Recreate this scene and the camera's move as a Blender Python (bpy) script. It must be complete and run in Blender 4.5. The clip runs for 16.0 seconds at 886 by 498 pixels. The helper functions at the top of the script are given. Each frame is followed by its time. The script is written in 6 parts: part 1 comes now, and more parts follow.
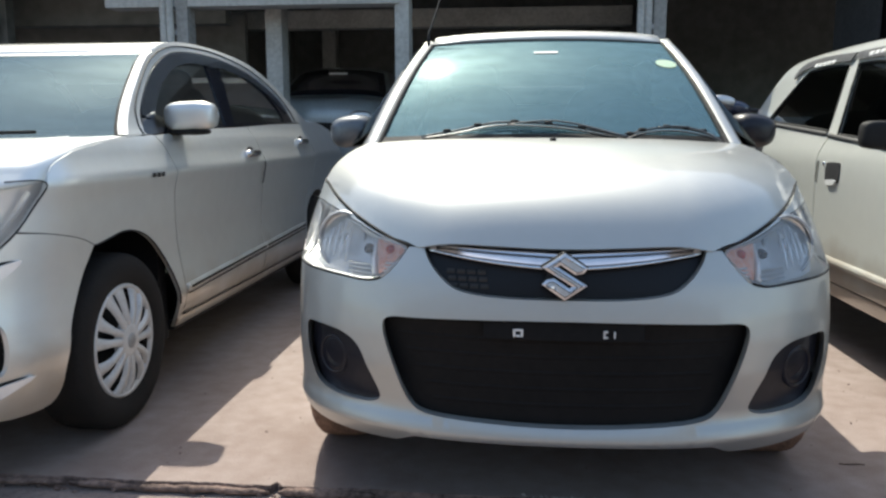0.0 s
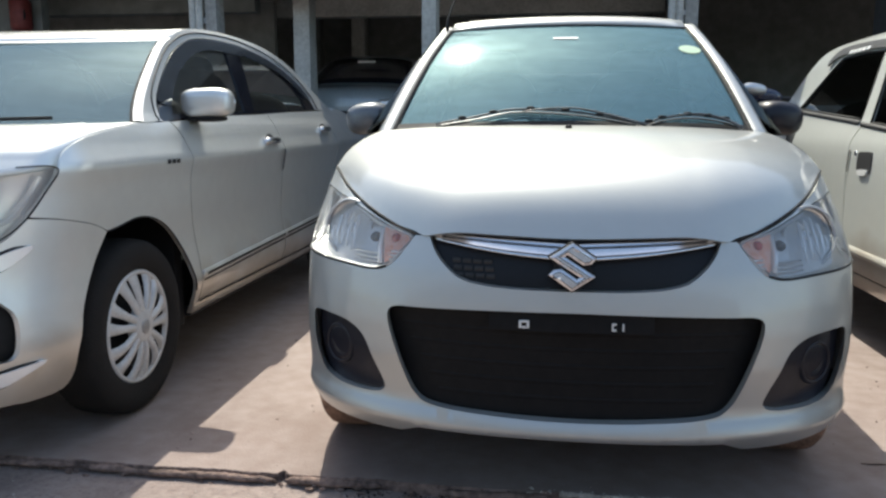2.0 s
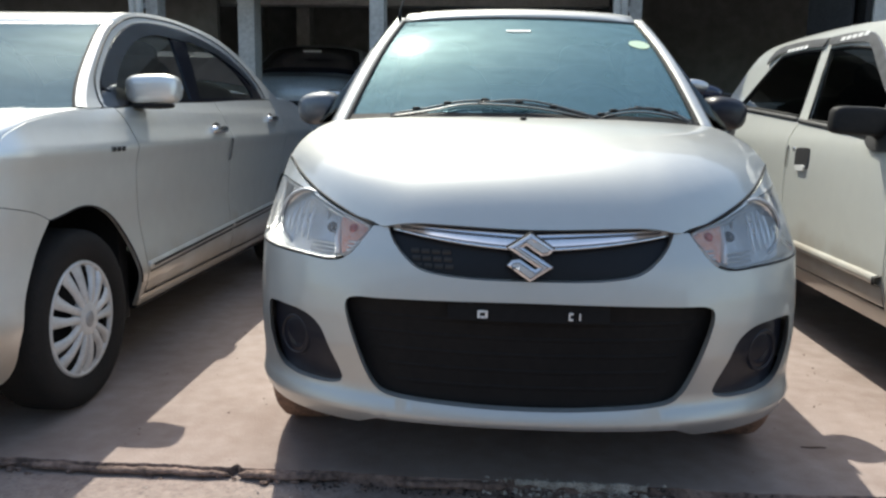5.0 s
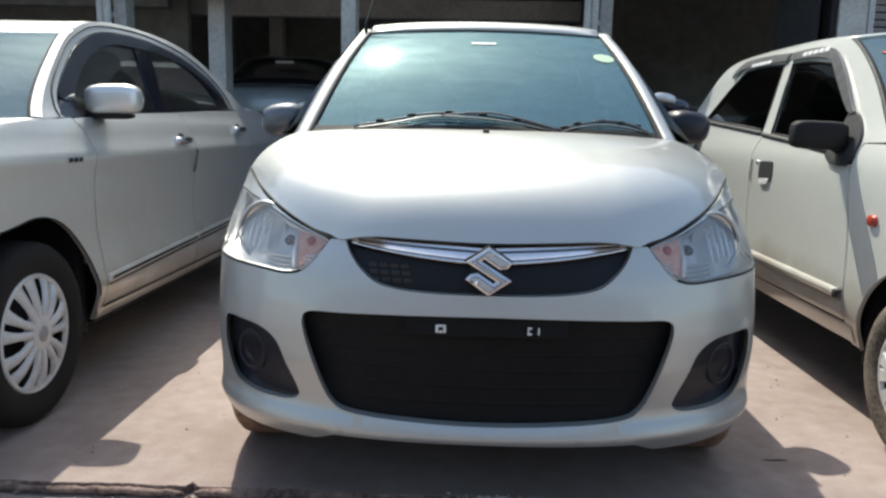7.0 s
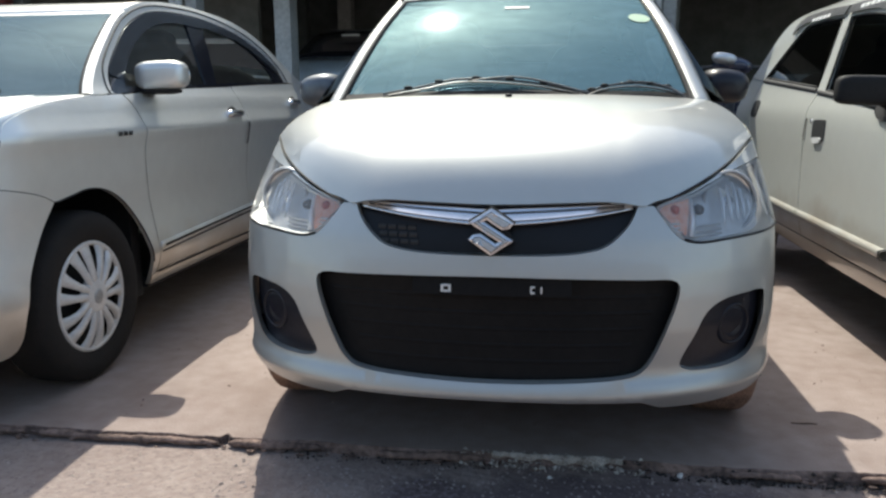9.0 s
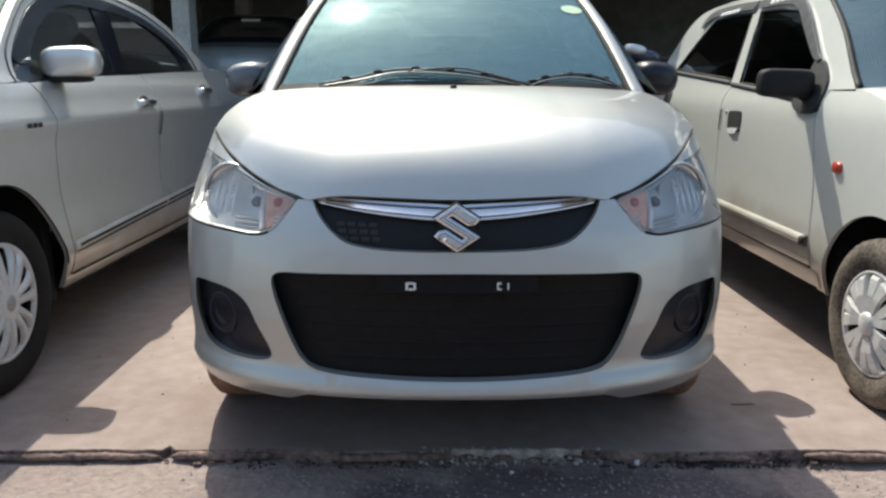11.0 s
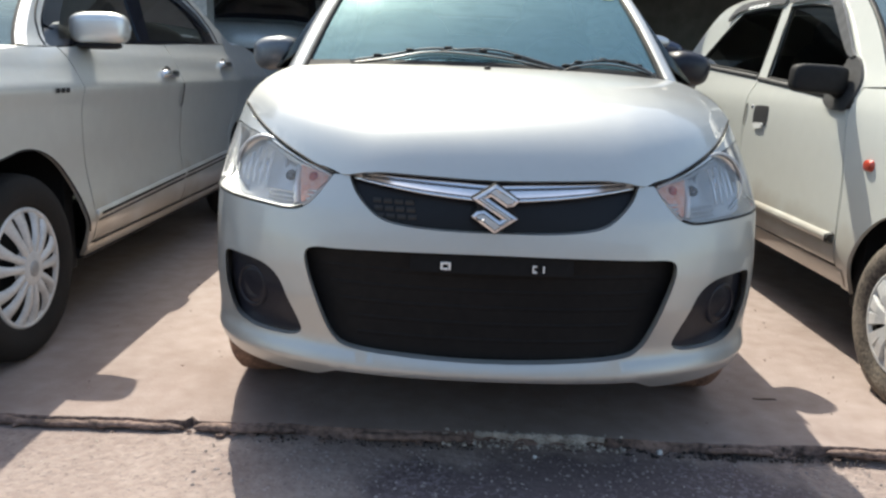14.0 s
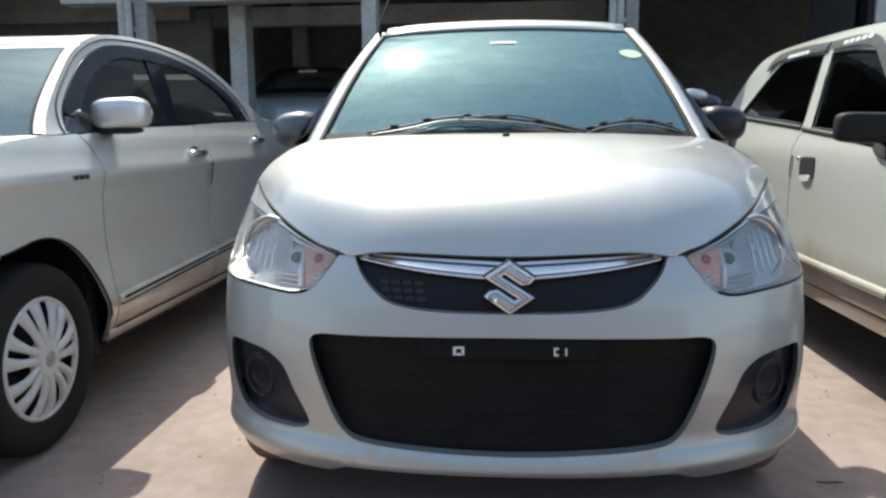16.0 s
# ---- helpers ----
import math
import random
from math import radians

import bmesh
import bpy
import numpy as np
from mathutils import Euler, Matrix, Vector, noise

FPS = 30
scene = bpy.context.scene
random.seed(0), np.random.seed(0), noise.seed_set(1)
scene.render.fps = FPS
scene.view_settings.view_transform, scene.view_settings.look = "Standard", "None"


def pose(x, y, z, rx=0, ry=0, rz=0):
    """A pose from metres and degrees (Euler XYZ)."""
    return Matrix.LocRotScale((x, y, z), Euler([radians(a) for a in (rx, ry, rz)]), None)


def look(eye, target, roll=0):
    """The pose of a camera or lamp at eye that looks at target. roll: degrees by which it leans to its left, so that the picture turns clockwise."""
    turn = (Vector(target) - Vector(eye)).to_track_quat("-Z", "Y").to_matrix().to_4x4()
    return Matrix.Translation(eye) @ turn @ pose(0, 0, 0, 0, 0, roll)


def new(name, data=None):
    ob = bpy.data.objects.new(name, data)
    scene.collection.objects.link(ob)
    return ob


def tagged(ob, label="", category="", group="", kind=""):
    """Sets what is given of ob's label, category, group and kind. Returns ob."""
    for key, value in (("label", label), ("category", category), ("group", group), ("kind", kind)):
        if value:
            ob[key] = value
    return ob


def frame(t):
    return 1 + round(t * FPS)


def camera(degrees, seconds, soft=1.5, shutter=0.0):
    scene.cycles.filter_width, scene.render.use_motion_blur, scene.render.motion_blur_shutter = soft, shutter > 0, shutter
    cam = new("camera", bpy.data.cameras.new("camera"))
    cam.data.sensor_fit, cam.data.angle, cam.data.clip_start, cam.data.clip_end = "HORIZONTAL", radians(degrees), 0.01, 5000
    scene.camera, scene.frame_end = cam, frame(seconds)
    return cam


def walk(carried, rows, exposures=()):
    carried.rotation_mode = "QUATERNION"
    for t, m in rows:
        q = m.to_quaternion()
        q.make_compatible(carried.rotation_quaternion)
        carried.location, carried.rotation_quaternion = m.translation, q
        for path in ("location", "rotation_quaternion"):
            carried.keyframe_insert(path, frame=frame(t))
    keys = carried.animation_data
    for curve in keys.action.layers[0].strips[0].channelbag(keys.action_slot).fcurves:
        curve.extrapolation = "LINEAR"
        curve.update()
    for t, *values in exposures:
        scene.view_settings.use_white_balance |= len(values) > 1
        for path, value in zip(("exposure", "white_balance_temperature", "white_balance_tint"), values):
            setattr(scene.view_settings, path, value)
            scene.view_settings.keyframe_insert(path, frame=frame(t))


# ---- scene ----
LENS = 60.65
cam = camera(LENS, 16.0, soft=2.5)
PATH = [
    (0.0, pose(-0.117, -1.738, 0.985, 81.47, 0.01, 5.49)),
    (0.5, pose(-0.083, -1.731, 0.991, 81.38, 0.37, 7.77)),
    (1.0, pose(-0.054, -1.714, 0.982, 81.13, 0.10, 8.32)),
    (1.5, pose(-0.055, -1.702, 0.983, 80.85, -0.11, 9.07)),
    (2.0, pose(-0.059, -1.697, 0.978, 80.67, -0.13, 7.92)),
    (2.5, pose(-0.064, -1.697, 0.972, 80.56, -0.04, 6.27)),
    (3.0, pose(-0.076, -1.708, 0.974, 80.56, -0.25, 5.39)),
    (3.5, pose(-0.083, -1.709, 0.972, 80.05, -0.71, 3.92)),
    (6.0, pose(-0.096, -1.693, 0.976, 80.47, -1.16, 3.60)),
    (6.5, pose(-0.084, -1.688, 0.979, 81.17, -1.63, 2.78)),
    (7.0, pose(-0.053, -1.678, 0.976, 81.02, -1.25, 1.98)),
    (7.5, pose(0.004, -1.685, 0.984, 80.73, -0.64, 4.07)),
    (8.0, pose(0.103, -1.712, 0.970, 80.11, -0.77, 6.40)),
    (8.2, pose(0.130, -1.719, 0.962, 79.12, 0.25, 7.94)),
    (10.3, pose(0.078, -1.689, 0.966, 78.72, 0.98, 5.79)),
    (10.5, pose(0.042, -1.682, 0.970, 78.74, 1.02, 3.38)),
    (11.0, pose(-0.032, -1.676, 0.974, 77.87, -0.01, 0.01)),
    (11.5, pose(-0.094, -1.696, 0.962, 77.08, -1.07, -2.29)),
    (12.0, pose(-0.115, -1.679, 0.946, 75.19, -2.48, -1.73)),
    (12.5, pose(-0.105, -1.656, 0.952, 75.84, -1.15, 2.40)),
    (13.0, pose(-0.100, -1.654, 0.951, 75.62, -1.29, 1.32)),
    (13.5, pose(-0.106, -1.663, 0.950, 76.25, -1.72, 0.44)),
    (14.0, pose(-0.113, -1.667, 0.954, 76.87, -2.26, 0.58)),
    (14.5, pose(-0.122, -1.660, 0.956, 77.53, -2.35, 0.45)),
    (15.0, pose(-0.129, -1.659, 0.957, 78.69, -2.78, 0.77)),
    (15.5, pose(-0.106, -1.641, 0.970, 80.92, -2.30, 0.56)),
    (16.0, pose(-0.026, -1.534, 0.976, 81.37, 0.51, 4.06)),
]
walk(cam, PATH, [(0, 0.97, 6980, 4.4), (7.3, 0.97, 6930, 4.4), (8.2, 0.86, 6930, 4.4), (11.3, 0.92, 7080, 5.0), (12.4, 1.34, 7350, 6.0), (13.5, 1.33, 7300, 5.5), (14.2, 1.11, 7080, 5.5), (15.2, 1.06, 7030, 5.1), (16, 1.02, 6930, 4.5)])

# ---- light ----
SUN = Vector((-0.206, 0.571, 0.793)).normalized()
world = bpy.data.worlds.new("sky")
scene.world = world
world.use_nodes = True
_nt = world.node_tree
_sky = _nt.nodes.new("ShaderNodeTexSky")
_sky.sky_type, _sky.sun_disc = "NISHITA", False
_sky.sun_elevation = math.asin(SUN.z)
_sky.sun_rotation = math.atan2(SUN.x, SUN.y)
_sky.dust_density, _sky.air_density, _sky.ozone_density = 1.9, 1.0, 0.8
_nt.links.new(_sky.outputs[0], _nt.nodes["Background"].inputs[0])
_nt.nodes["Background"].inputs[1].default_value = 0.15
_sd = bpy.data.lights.new("sun", "SUN")
_sd.energy, _sd.angle, _sd.color = 3.0, radians(0.55), (1.0, 0.98, 0.945)
new("sun", _sd).matrix_world = look(SUN * 30, (0, 0, 0))


# ---- materials ----
def material(name, color, rough=0.5, metal=0.0, coat=0.0, vary=0.0, scale=8.0, bump=0.0, bscale=60.0, second=None, spec=0.5):
    """A surface with stains (vary, scale, towards second) and fine relief (bump, bscale)."""
    m = bpy.data.materials.new(name)
    m.use_nodes = True
    nt = m.node_tree
    b = nt.nodes["Principled BSDF"]
    b.inputs["Roughness"].default_value, b.inputs["Metallic"].default_value = rough, metal
    b.inputs["Coat Weight"].default_value, b.inputs["Coat Roughness"].default_value = coat, 0.04
    b.inputs["Specular IOR Level"].default_value = spec
    b.inputs["Base Color"].default_value = (*color, 1)
    if vary or bump:
        tc = nt.nodes.new("ShaderNodeTexCoord")
    if vary:
        n1, n2 = nt.nodes.new("ShaderNodeTexNoise"), nt.nodes.new("ShaderNodeTexNoise")
        n1.inputs["Scale"].default_value, n1.inputs["Detail"].default_value = scale, 6
        n2.inputs["Scale"].default_value, n2.inputs["Detail"].default_value = scale * 9, 4
        add = nt.nodes.new("ShaderNodeMath")
        add.operation = "ADD"
        ramp = nt.nodes.new("ShaderNodeMapRange")
        ramp.inputs[1].default_value, ramp.inputs[2].default_value = 0.75, 1.25
        mix = nt.nodes.new("ShaderNodeMix")
        mix.data_type = "RGBA"
        c2 = second or tuple(c * (1 - vary) for c in color)
        mix.inputs[6].default_value, mix.inputs[7].default_value = (*color, 1), (*c2, 1)
        for n in (n1, n2):
            nt.links.new(tc.outputs["Object"], n.inputs["Vector"])
        nt.links.new(n1.outputs[0], add.inputs[0])
        nt.links.new(n2.outputs[0], add.inputs[1])
        nt.links.new(add.outputs[0], ramp.inputs[0])
        nt.links.new(ramp.outputs[0], mix.inputs[0])
        nt.links.new(mix.outputs[2], b.inputs["Base Color"])
        rr = nt.nodes.new("ShaderNodeMapRange")
        rr.inputs[3].default_value, rr.inputs[4].default_value = rough, min(1.0, rough + 0.3 * vary)
        nt.links.new(ramp.outputs[0], rr.inputs[0])
        nt.links.new(rr.outputs[0], b.inputs["Roughness"])
    if bump:
        n3, bp = nt.nodes.new("ShaderNodeTexNoise"), nt.nodes.new("ShaderNodeBump")
        n3.inputs["Scale"].default_value, n3.inputs["Detail"].default_value = bscale, 5
        bp.inputs["Strength"].default_value, bp.inputs["Distance"].default_value = bump, 0.01
        nt.links.new(tc.outputs["Object"], n3.inputs["Vector"])
        nt.links.new(n3.outputs[0], bp.inputs["Height"])
        nt.links.new(bp.outputs[0], b.inputs["Normal"])
    return m


def glass(name, tint, clear, rough=0.02, ior=1.6, film=0.0, dust=(0.6, 0.75, 0.76), haze=0.0):
    """A pane: mirror reflection over tinted clearness, with a film of dust that also paints sky sheen and haze."""
    m = bpy.data.materials.new(name)
    m.use_nodes = True
    nt = m.node_tree
    nt.nodes.remove(nt.nodes["Principled BSDF"])
    out = nt.nodes["Material Output"]
    gl, tr, mx, fr = (nt.nodes.new("ShaderNode" + k) for k in ("BsdfGlossy", "BsdfTransparent", "MixShader", "Fresnel"))
    gl.inputs["Roughness"].default_value = rough
    gl.inputs["Color"].default_value = (*clear, 1)
    tr.inputs["Color"].default_value = (*tint, 1)
    fr.inputs["IOR"].default_value = ior
    nt.links.new(fr.outputs[0], mx.inputs[0])
    nt.links.new(tr.outputs[0], mx.inputs[1])
    nt.links.new(gl.outputs[0], mx.inputs[2])
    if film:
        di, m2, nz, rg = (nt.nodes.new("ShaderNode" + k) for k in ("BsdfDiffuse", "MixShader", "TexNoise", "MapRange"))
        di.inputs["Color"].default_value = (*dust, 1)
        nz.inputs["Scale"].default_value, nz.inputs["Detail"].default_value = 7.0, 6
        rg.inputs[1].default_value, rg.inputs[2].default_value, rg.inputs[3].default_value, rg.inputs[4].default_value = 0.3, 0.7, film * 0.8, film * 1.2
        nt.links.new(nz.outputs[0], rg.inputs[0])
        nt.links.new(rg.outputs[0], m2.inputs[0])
        nt.links.new(mx.outputs[0], m2.inputs[1])
        if haze:
            hz, m3 = nt.nodes.new("ShaderNodeBsdfGlossy"), nt.nodes.new("ShaderNodeMixShader")
            hz.inputs["Roughness"].default_value, m3.inputs[0].default_value = 0.17, haze
            nt.links.new(di.outputs[0], m3.inputs[1])
            nt.links.new(hz.outputs[0], m3.inputs[2])
            nt.links.new(m3.outputs[0], m2.inputs[2])
        else:
            nt.links.new(di.outputs[0], m2.inputs[2])
        nt.links.new(m2.outputs[0], out.inputs["Surface"])
    else:
        nt.links.new(mx.outputs[0], out.inputs["Surface"])
    return m


def dusty(m, top=0.46, dust=(0.50, 0.42, 0.31)):
    """Road dust thrown up over the lowest part of the bodywork, with a ragged edge."""
    nt = m.node_tree
    b = nt.nodes["Principled BSDF"]
    src = b.inputs["Base Color"].links[0].from_socket
    geo, sep, nz = (nt.nodes.new("ShaderNode" + k) for k in ("NewGeometry", "SeparateXYZ", "TexNoise"))
    nz.inputs["Scale"].default_value, nz.inputs["Detail"].default_value = 5.0, 7
    rng, add, mul, mix = nt.nodes.new("ShaderNodeMapRange"), nt.nodes.new("ShaderNodeMath"), nt.nodes.new("ShaderNodeMath"), nt.nodes.new("ShaderNodeMix")
    mix.data_type = "RGBA"
    mul.operation, mul.inputs[1].default_value = "MULTIPLY", 0.30
    nt.links.new(geo.outputs["Position"], sep.inputs[0])
    nt.links.new(geo.outputs["Position"], nz.inputs["Vector"])
    nt.links.new(nz.outputs[0], mul.inputs[0])
    nt.links.new(sep.outputs[2], add.inputs[0])
    nt.links.new(mul.outputs[0], add.inputs[1])
    rng.inputs[1].default_value, rng.inputs[2].default_value = top + 0.14, top - 0.06
    rng.inputs[3].default_value, rng.inputs[4].default_value = 0.0, 0.75
    nt.links.new(add.outputs[0], rng.inputs[0])
    nt.links.new(rng.outputs[0], mix.inputs[0])
    nt.links.new(src, mix.inputs[6])
    mix.inputs[7].default_value = (*dust, 1)
    nt.links.new(mix.outputs[2], b.inputs["Base Color"])
    return m


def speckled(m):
    """A ragged asphalt patch with pale aggregate, darkened to paint the hatchback's shade, in earth with a few dark
    grains.
    """
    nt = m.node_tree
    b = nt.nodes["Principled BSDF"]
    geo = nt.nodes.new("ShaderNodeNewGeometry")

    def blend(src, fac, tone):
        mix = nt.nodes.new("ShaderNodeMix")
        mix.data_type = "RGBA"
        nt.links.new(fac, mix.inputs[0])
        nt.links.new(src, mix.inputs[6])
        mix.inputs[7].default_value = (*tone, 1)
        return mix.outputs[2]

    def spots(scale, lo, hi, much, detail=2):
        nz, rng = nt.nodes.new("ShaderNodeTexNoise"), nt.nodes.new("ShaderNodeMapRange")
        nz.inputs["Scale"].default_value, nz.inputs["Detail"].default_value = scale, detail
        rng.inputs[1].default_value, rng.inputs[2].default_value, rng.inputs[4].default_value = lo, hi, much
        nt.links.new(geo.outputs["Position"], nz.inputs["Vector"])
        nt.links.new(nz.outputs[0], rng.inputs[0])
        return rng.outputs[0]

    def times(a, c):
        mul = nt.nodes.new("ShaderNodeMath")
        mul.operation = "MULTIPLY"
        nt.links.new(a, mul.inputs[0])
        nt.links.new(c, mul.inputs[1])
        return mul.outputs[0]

    # Patch mask, set where the hatchback's shade falls on the earth.
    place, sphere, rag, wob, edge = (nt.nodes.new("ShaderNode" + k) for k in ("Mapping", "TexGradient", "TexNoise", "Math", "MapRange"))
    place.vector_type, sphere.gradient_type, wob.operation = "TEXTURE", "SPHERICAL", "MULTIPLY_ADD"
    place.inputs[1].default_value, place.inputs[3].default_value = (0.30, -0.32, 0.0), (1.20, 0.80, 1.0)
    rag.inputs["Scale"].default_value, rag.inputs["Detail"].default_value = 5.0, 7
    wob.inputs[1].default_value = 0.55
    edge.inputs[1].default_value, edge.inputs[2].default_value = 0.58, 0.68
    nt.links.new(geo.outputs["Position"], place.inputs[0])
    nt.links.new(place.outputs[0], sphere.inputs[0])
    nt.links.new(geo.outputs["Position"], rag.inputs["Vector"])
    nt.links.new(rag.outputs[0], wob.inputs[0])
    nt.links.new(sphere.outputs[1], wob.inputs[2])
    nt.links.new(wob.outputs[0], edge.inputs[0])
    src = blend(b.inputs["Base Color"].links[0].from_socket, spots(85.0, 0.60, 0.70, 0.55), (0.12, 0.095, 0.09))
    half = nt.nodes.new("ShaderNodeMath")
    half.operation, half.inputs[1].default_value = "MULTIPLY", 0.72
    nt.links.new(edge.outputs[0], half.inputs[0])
    # This dark tone paints car shade as well as old asphalt.
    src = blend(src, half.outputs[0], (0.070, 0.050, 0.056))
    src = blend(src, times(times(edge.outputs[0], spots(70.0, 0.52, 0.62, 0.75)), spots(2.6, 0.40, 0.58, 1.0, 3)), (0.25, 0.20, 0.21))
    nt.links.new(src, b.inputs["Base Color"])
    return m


def stained(m, tone, much):
    """Old dark stains with soft ragged outlines."""
    nt = m.node_tree
    b = nt.nodes["Principled BSDF"]
    geo, big, rng, mix = (nt.nodes.new("ShaderNode" + k) for k in ("NewGeometry", "TexNoise", "MapRange", "Mix"))
    mix.data_type = "RGBA"
    big.inputs["Scale"].default_value, big.inputs["Detail"].default_value, big.inputs["Roughness"].default_value = 1.3, 8, 0.62
    rng.inputs[1].default_value, rng.inputs[2].default_value, rng.inputs[4].default_value = 0.50, 0.60, much
    nt.links.new(geo.outputs["Position"], big.inputs["Vector"])
    nt.links.new(big.outputs[0], rng.inputs[0])
    nt.links.new(rng.outputs[0], mix.inputs[0])
    nt.links.new(b.inputs["Base Color"].links[0].from_socket, mix.inputs[6])
    mix.inputs[7].default_value = (*tone, 1)
    nt.links.new(mix.outputs[2], b.inputs["Base Color"])
    return m


SILVER = material("silver_paint", (0.485, 0.495, 0.475), 0.49, 0.68, 0.75, 0.03, 3.0, 0, 60, None, 0.3)
SILVER_DZ = dusty(material("silver_paint_dusty", (0.78, 0.79, 0.765), 0.41, 0.66, 0.9, 0.05, 2.0, 0, 60, None, 0.3))
WHITE = dusty(material("white_paint_dusty", (0.62, 0.63, 0.58), 0.30, 0.0, 1.0, 0.04, 2.0), 0.54, (0.34, 0.255, 0.175))
BLACK = material("black_plastic", (0.015, 0.015, 0.0155), 0.6, 0, 0, 0.3, 6.0, 0.05, 300, None, 0.25)
DARK = material("dark_grey_plastic", (0.03, 0.03, 0.032), 0.5, 0, 0, 0.3, 10.0, 0.1, 400)
GLOSSBLACK = material("gloss_black_plastic", (0.012, 0.014, 0.022), 0.12, 0, 0.6, 0.2, 6.0)
EMBLEM = material("brushed_chrome", (0.78, 0.78, 0.79), 0.30, 1.0, 0, 0.2, 60.0)
WIPER = material("grey_black_wiper", (0.10, 0.10, 0.10), 0.35, 0, 0, 0.3, 30.0)
DEEPBLACK = material("deep_black_plastic", (0.007, 0.007, 0.0075), 0.6, 0, 0, 0.3, 6.0, 0.05, 300, None, 0.2)
GRILLEBLACK = material("satin_black_grille", (0.008, 0.008, 0.010), 0.30, 0, 0, 0.2, 12.0, 0, 60, None, 0.25)
TWIG = material("dry_brown_twig", (0.09, 0.055, 0.035), 0.9, 0, 0, 0.4, 60.0)
CELL = material("dull_brown_plastic", (0.022, 0.020, 0.018), 0.55, 0, 0, 0.3, 20.0)
# Paler copy of the dark mirror colour, standing for sun and glare.
SUNMIRROR = material("sun_paled_mirror_paint", (0.14, 0.155, 0.17), 0.42, 0.5, 0.5, 0.2, 9.0)
NAVY = material("dark_navy_plastic", (0.010, 0.011, 0.019), 0.34, 0, 0.10, 0.3, 8.0, 0.03, 300, None, 0.35)
CHROME = material("chrome", (0.80, 0.80, 0.81), 0.16, 1.0, 0, 0.1, 30.0)
RUBBER = material("tyre_rubber", (0.012, 0.0115, 0.011), 0.85, 0, 0, 0.5, 14.0, 0.3, 200, (0.024, 0.021, 0.019), 0.3)
DUSTYRUBBER = material("dusty_tyre_rubber", (0.045, 0.037, 0.031), 0.9, 0, 0, 0.6, 9.0, 0.4, 120, (0.20, 0.165, 0.13))
TREAD = material("brown_dusty_tread", (0.34, 0.21, 0.15), 0.9, 0, 0, 0.6, 20.0, 0.4, 120, (0.10, 0.066, 0.05))
FLUTE = material("white_lamp_flute", (0.93, 0.93, 0.92), 0.2, 0.25, 0.5, 0.06, 30.0)
HUBCAP = material("silver_wheel_cover", (0.70, 0.70, 0.69), 0.38, 0.15, 0.1, 0.25, 18.0)
LAMPCHROME = material("lamp_reflector", (0.74, 0.74, 0.73), 0.36, 0.80, 0, 0.10, 25.0, 0.35, 45)
ORANGE = material("amber_lens", (0.92, 0.38, 0.22), 0.25, 0.0, 0.6, 0.3, 60.0, 0.6, 160, (0.90, 0.58, 0.46))
DULLRED = material("dull_red_paint", (0.20, 0.035, 0.03), 0.5, 0, 0, 0.4, 20.0)
RED = material("red_lens", (0.55, 0.06, 0.03), 0.25, 0, 0.6, 0.3, 60.0)
WHITEPLASTIC = material("white_plastic", (0.75, 0.75, 0.73), 0.5, 0, 0, 0.15, 40.0)
GREENPAPER = material("pale_green_sticker", (0.55, 0.72, 0.50), 0.6, 0, 0, 0.15, 60.0)
SEAT = material("grey_seat_cloth", (0.10, 0.10, 0.105), 0.9, 0, 0, 0.3, 20.0, 0.3, 300)
# Teal and grey films on both screens paint the sky's sheen.
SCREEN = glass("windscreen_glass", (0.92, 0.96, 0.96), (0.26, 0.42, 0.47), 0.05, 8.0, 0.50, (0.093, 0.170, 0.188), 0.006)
GREYSCREEN = glass("grey_windscreen_glass", (0.85, 0.90, 0.92), (0.24, 0.34, 0.385), 0.05, 8.0, 0.42, (0.105, 0.150, 0.170), 0.004)
# A thin grey film paints haze over the black side windows.
PALEGLASS = glass("clear_side_glass", (0.46, 0.49, 0.47), (0.95, 1.0, 1.0), 0.02, 1.6, 0.05, (0.30, 0.31, 0.31))
SIDEGLASS = glass("dark_side_glass", (0.16, 0.18, 0.17), (0.95, 1.0, 1.0))
LENSGLASS = glass("clear_lamp_lens", (0.93, 0.94, 0.95), (1, 1, 1), 0.03, 1.42, 0.09, (0.88, 0.88, 0.87))
CONCRETE = stained(material("concrete_slab_surface", (0.338, 0.272, 0.245), 0.88, 0, 0, 0.35, 1.6, 0.25, 120, (0.270, 0.208, 0.184)), (0.175, 0.122, 0.100), 0.36)
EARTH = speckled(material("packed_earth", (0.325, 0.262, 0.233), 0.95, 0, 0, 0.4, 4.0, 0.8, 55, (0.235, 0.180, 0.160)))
MORTAR = material("kerb_mortar", (0.29, 0.20, 0.165), 0.95, 0, 0, 0.6, 6.0, 0.9, 60, (0.08, 0.055, 0.047))
PALEMORTAR = material("pale_kerb_mortar", (0.66, 0.61, 0.54), 0.95, 0, 0, 0.6, 30.0, 1.0, 90, (0.20, 0.165, 0.14))
SOIL = material("dark_soil", (0.05, 0.04, 0.036), 0.95, 0, 0, 0.5, 30.0)
STONE = material("grey_pebble", (0.40, 0.34, 0.32), 0.9, 0, 0, 0.4, 40.0)
PLASTER = material("grey_plaster", (0.36, 0.36, 0.34), 0.85, 0, 0, 0.35, 2.5, 0.2, 40)
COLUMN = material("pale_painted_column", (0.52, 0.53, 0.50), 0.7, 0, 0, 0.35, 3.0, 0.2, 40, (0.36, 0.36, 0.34))
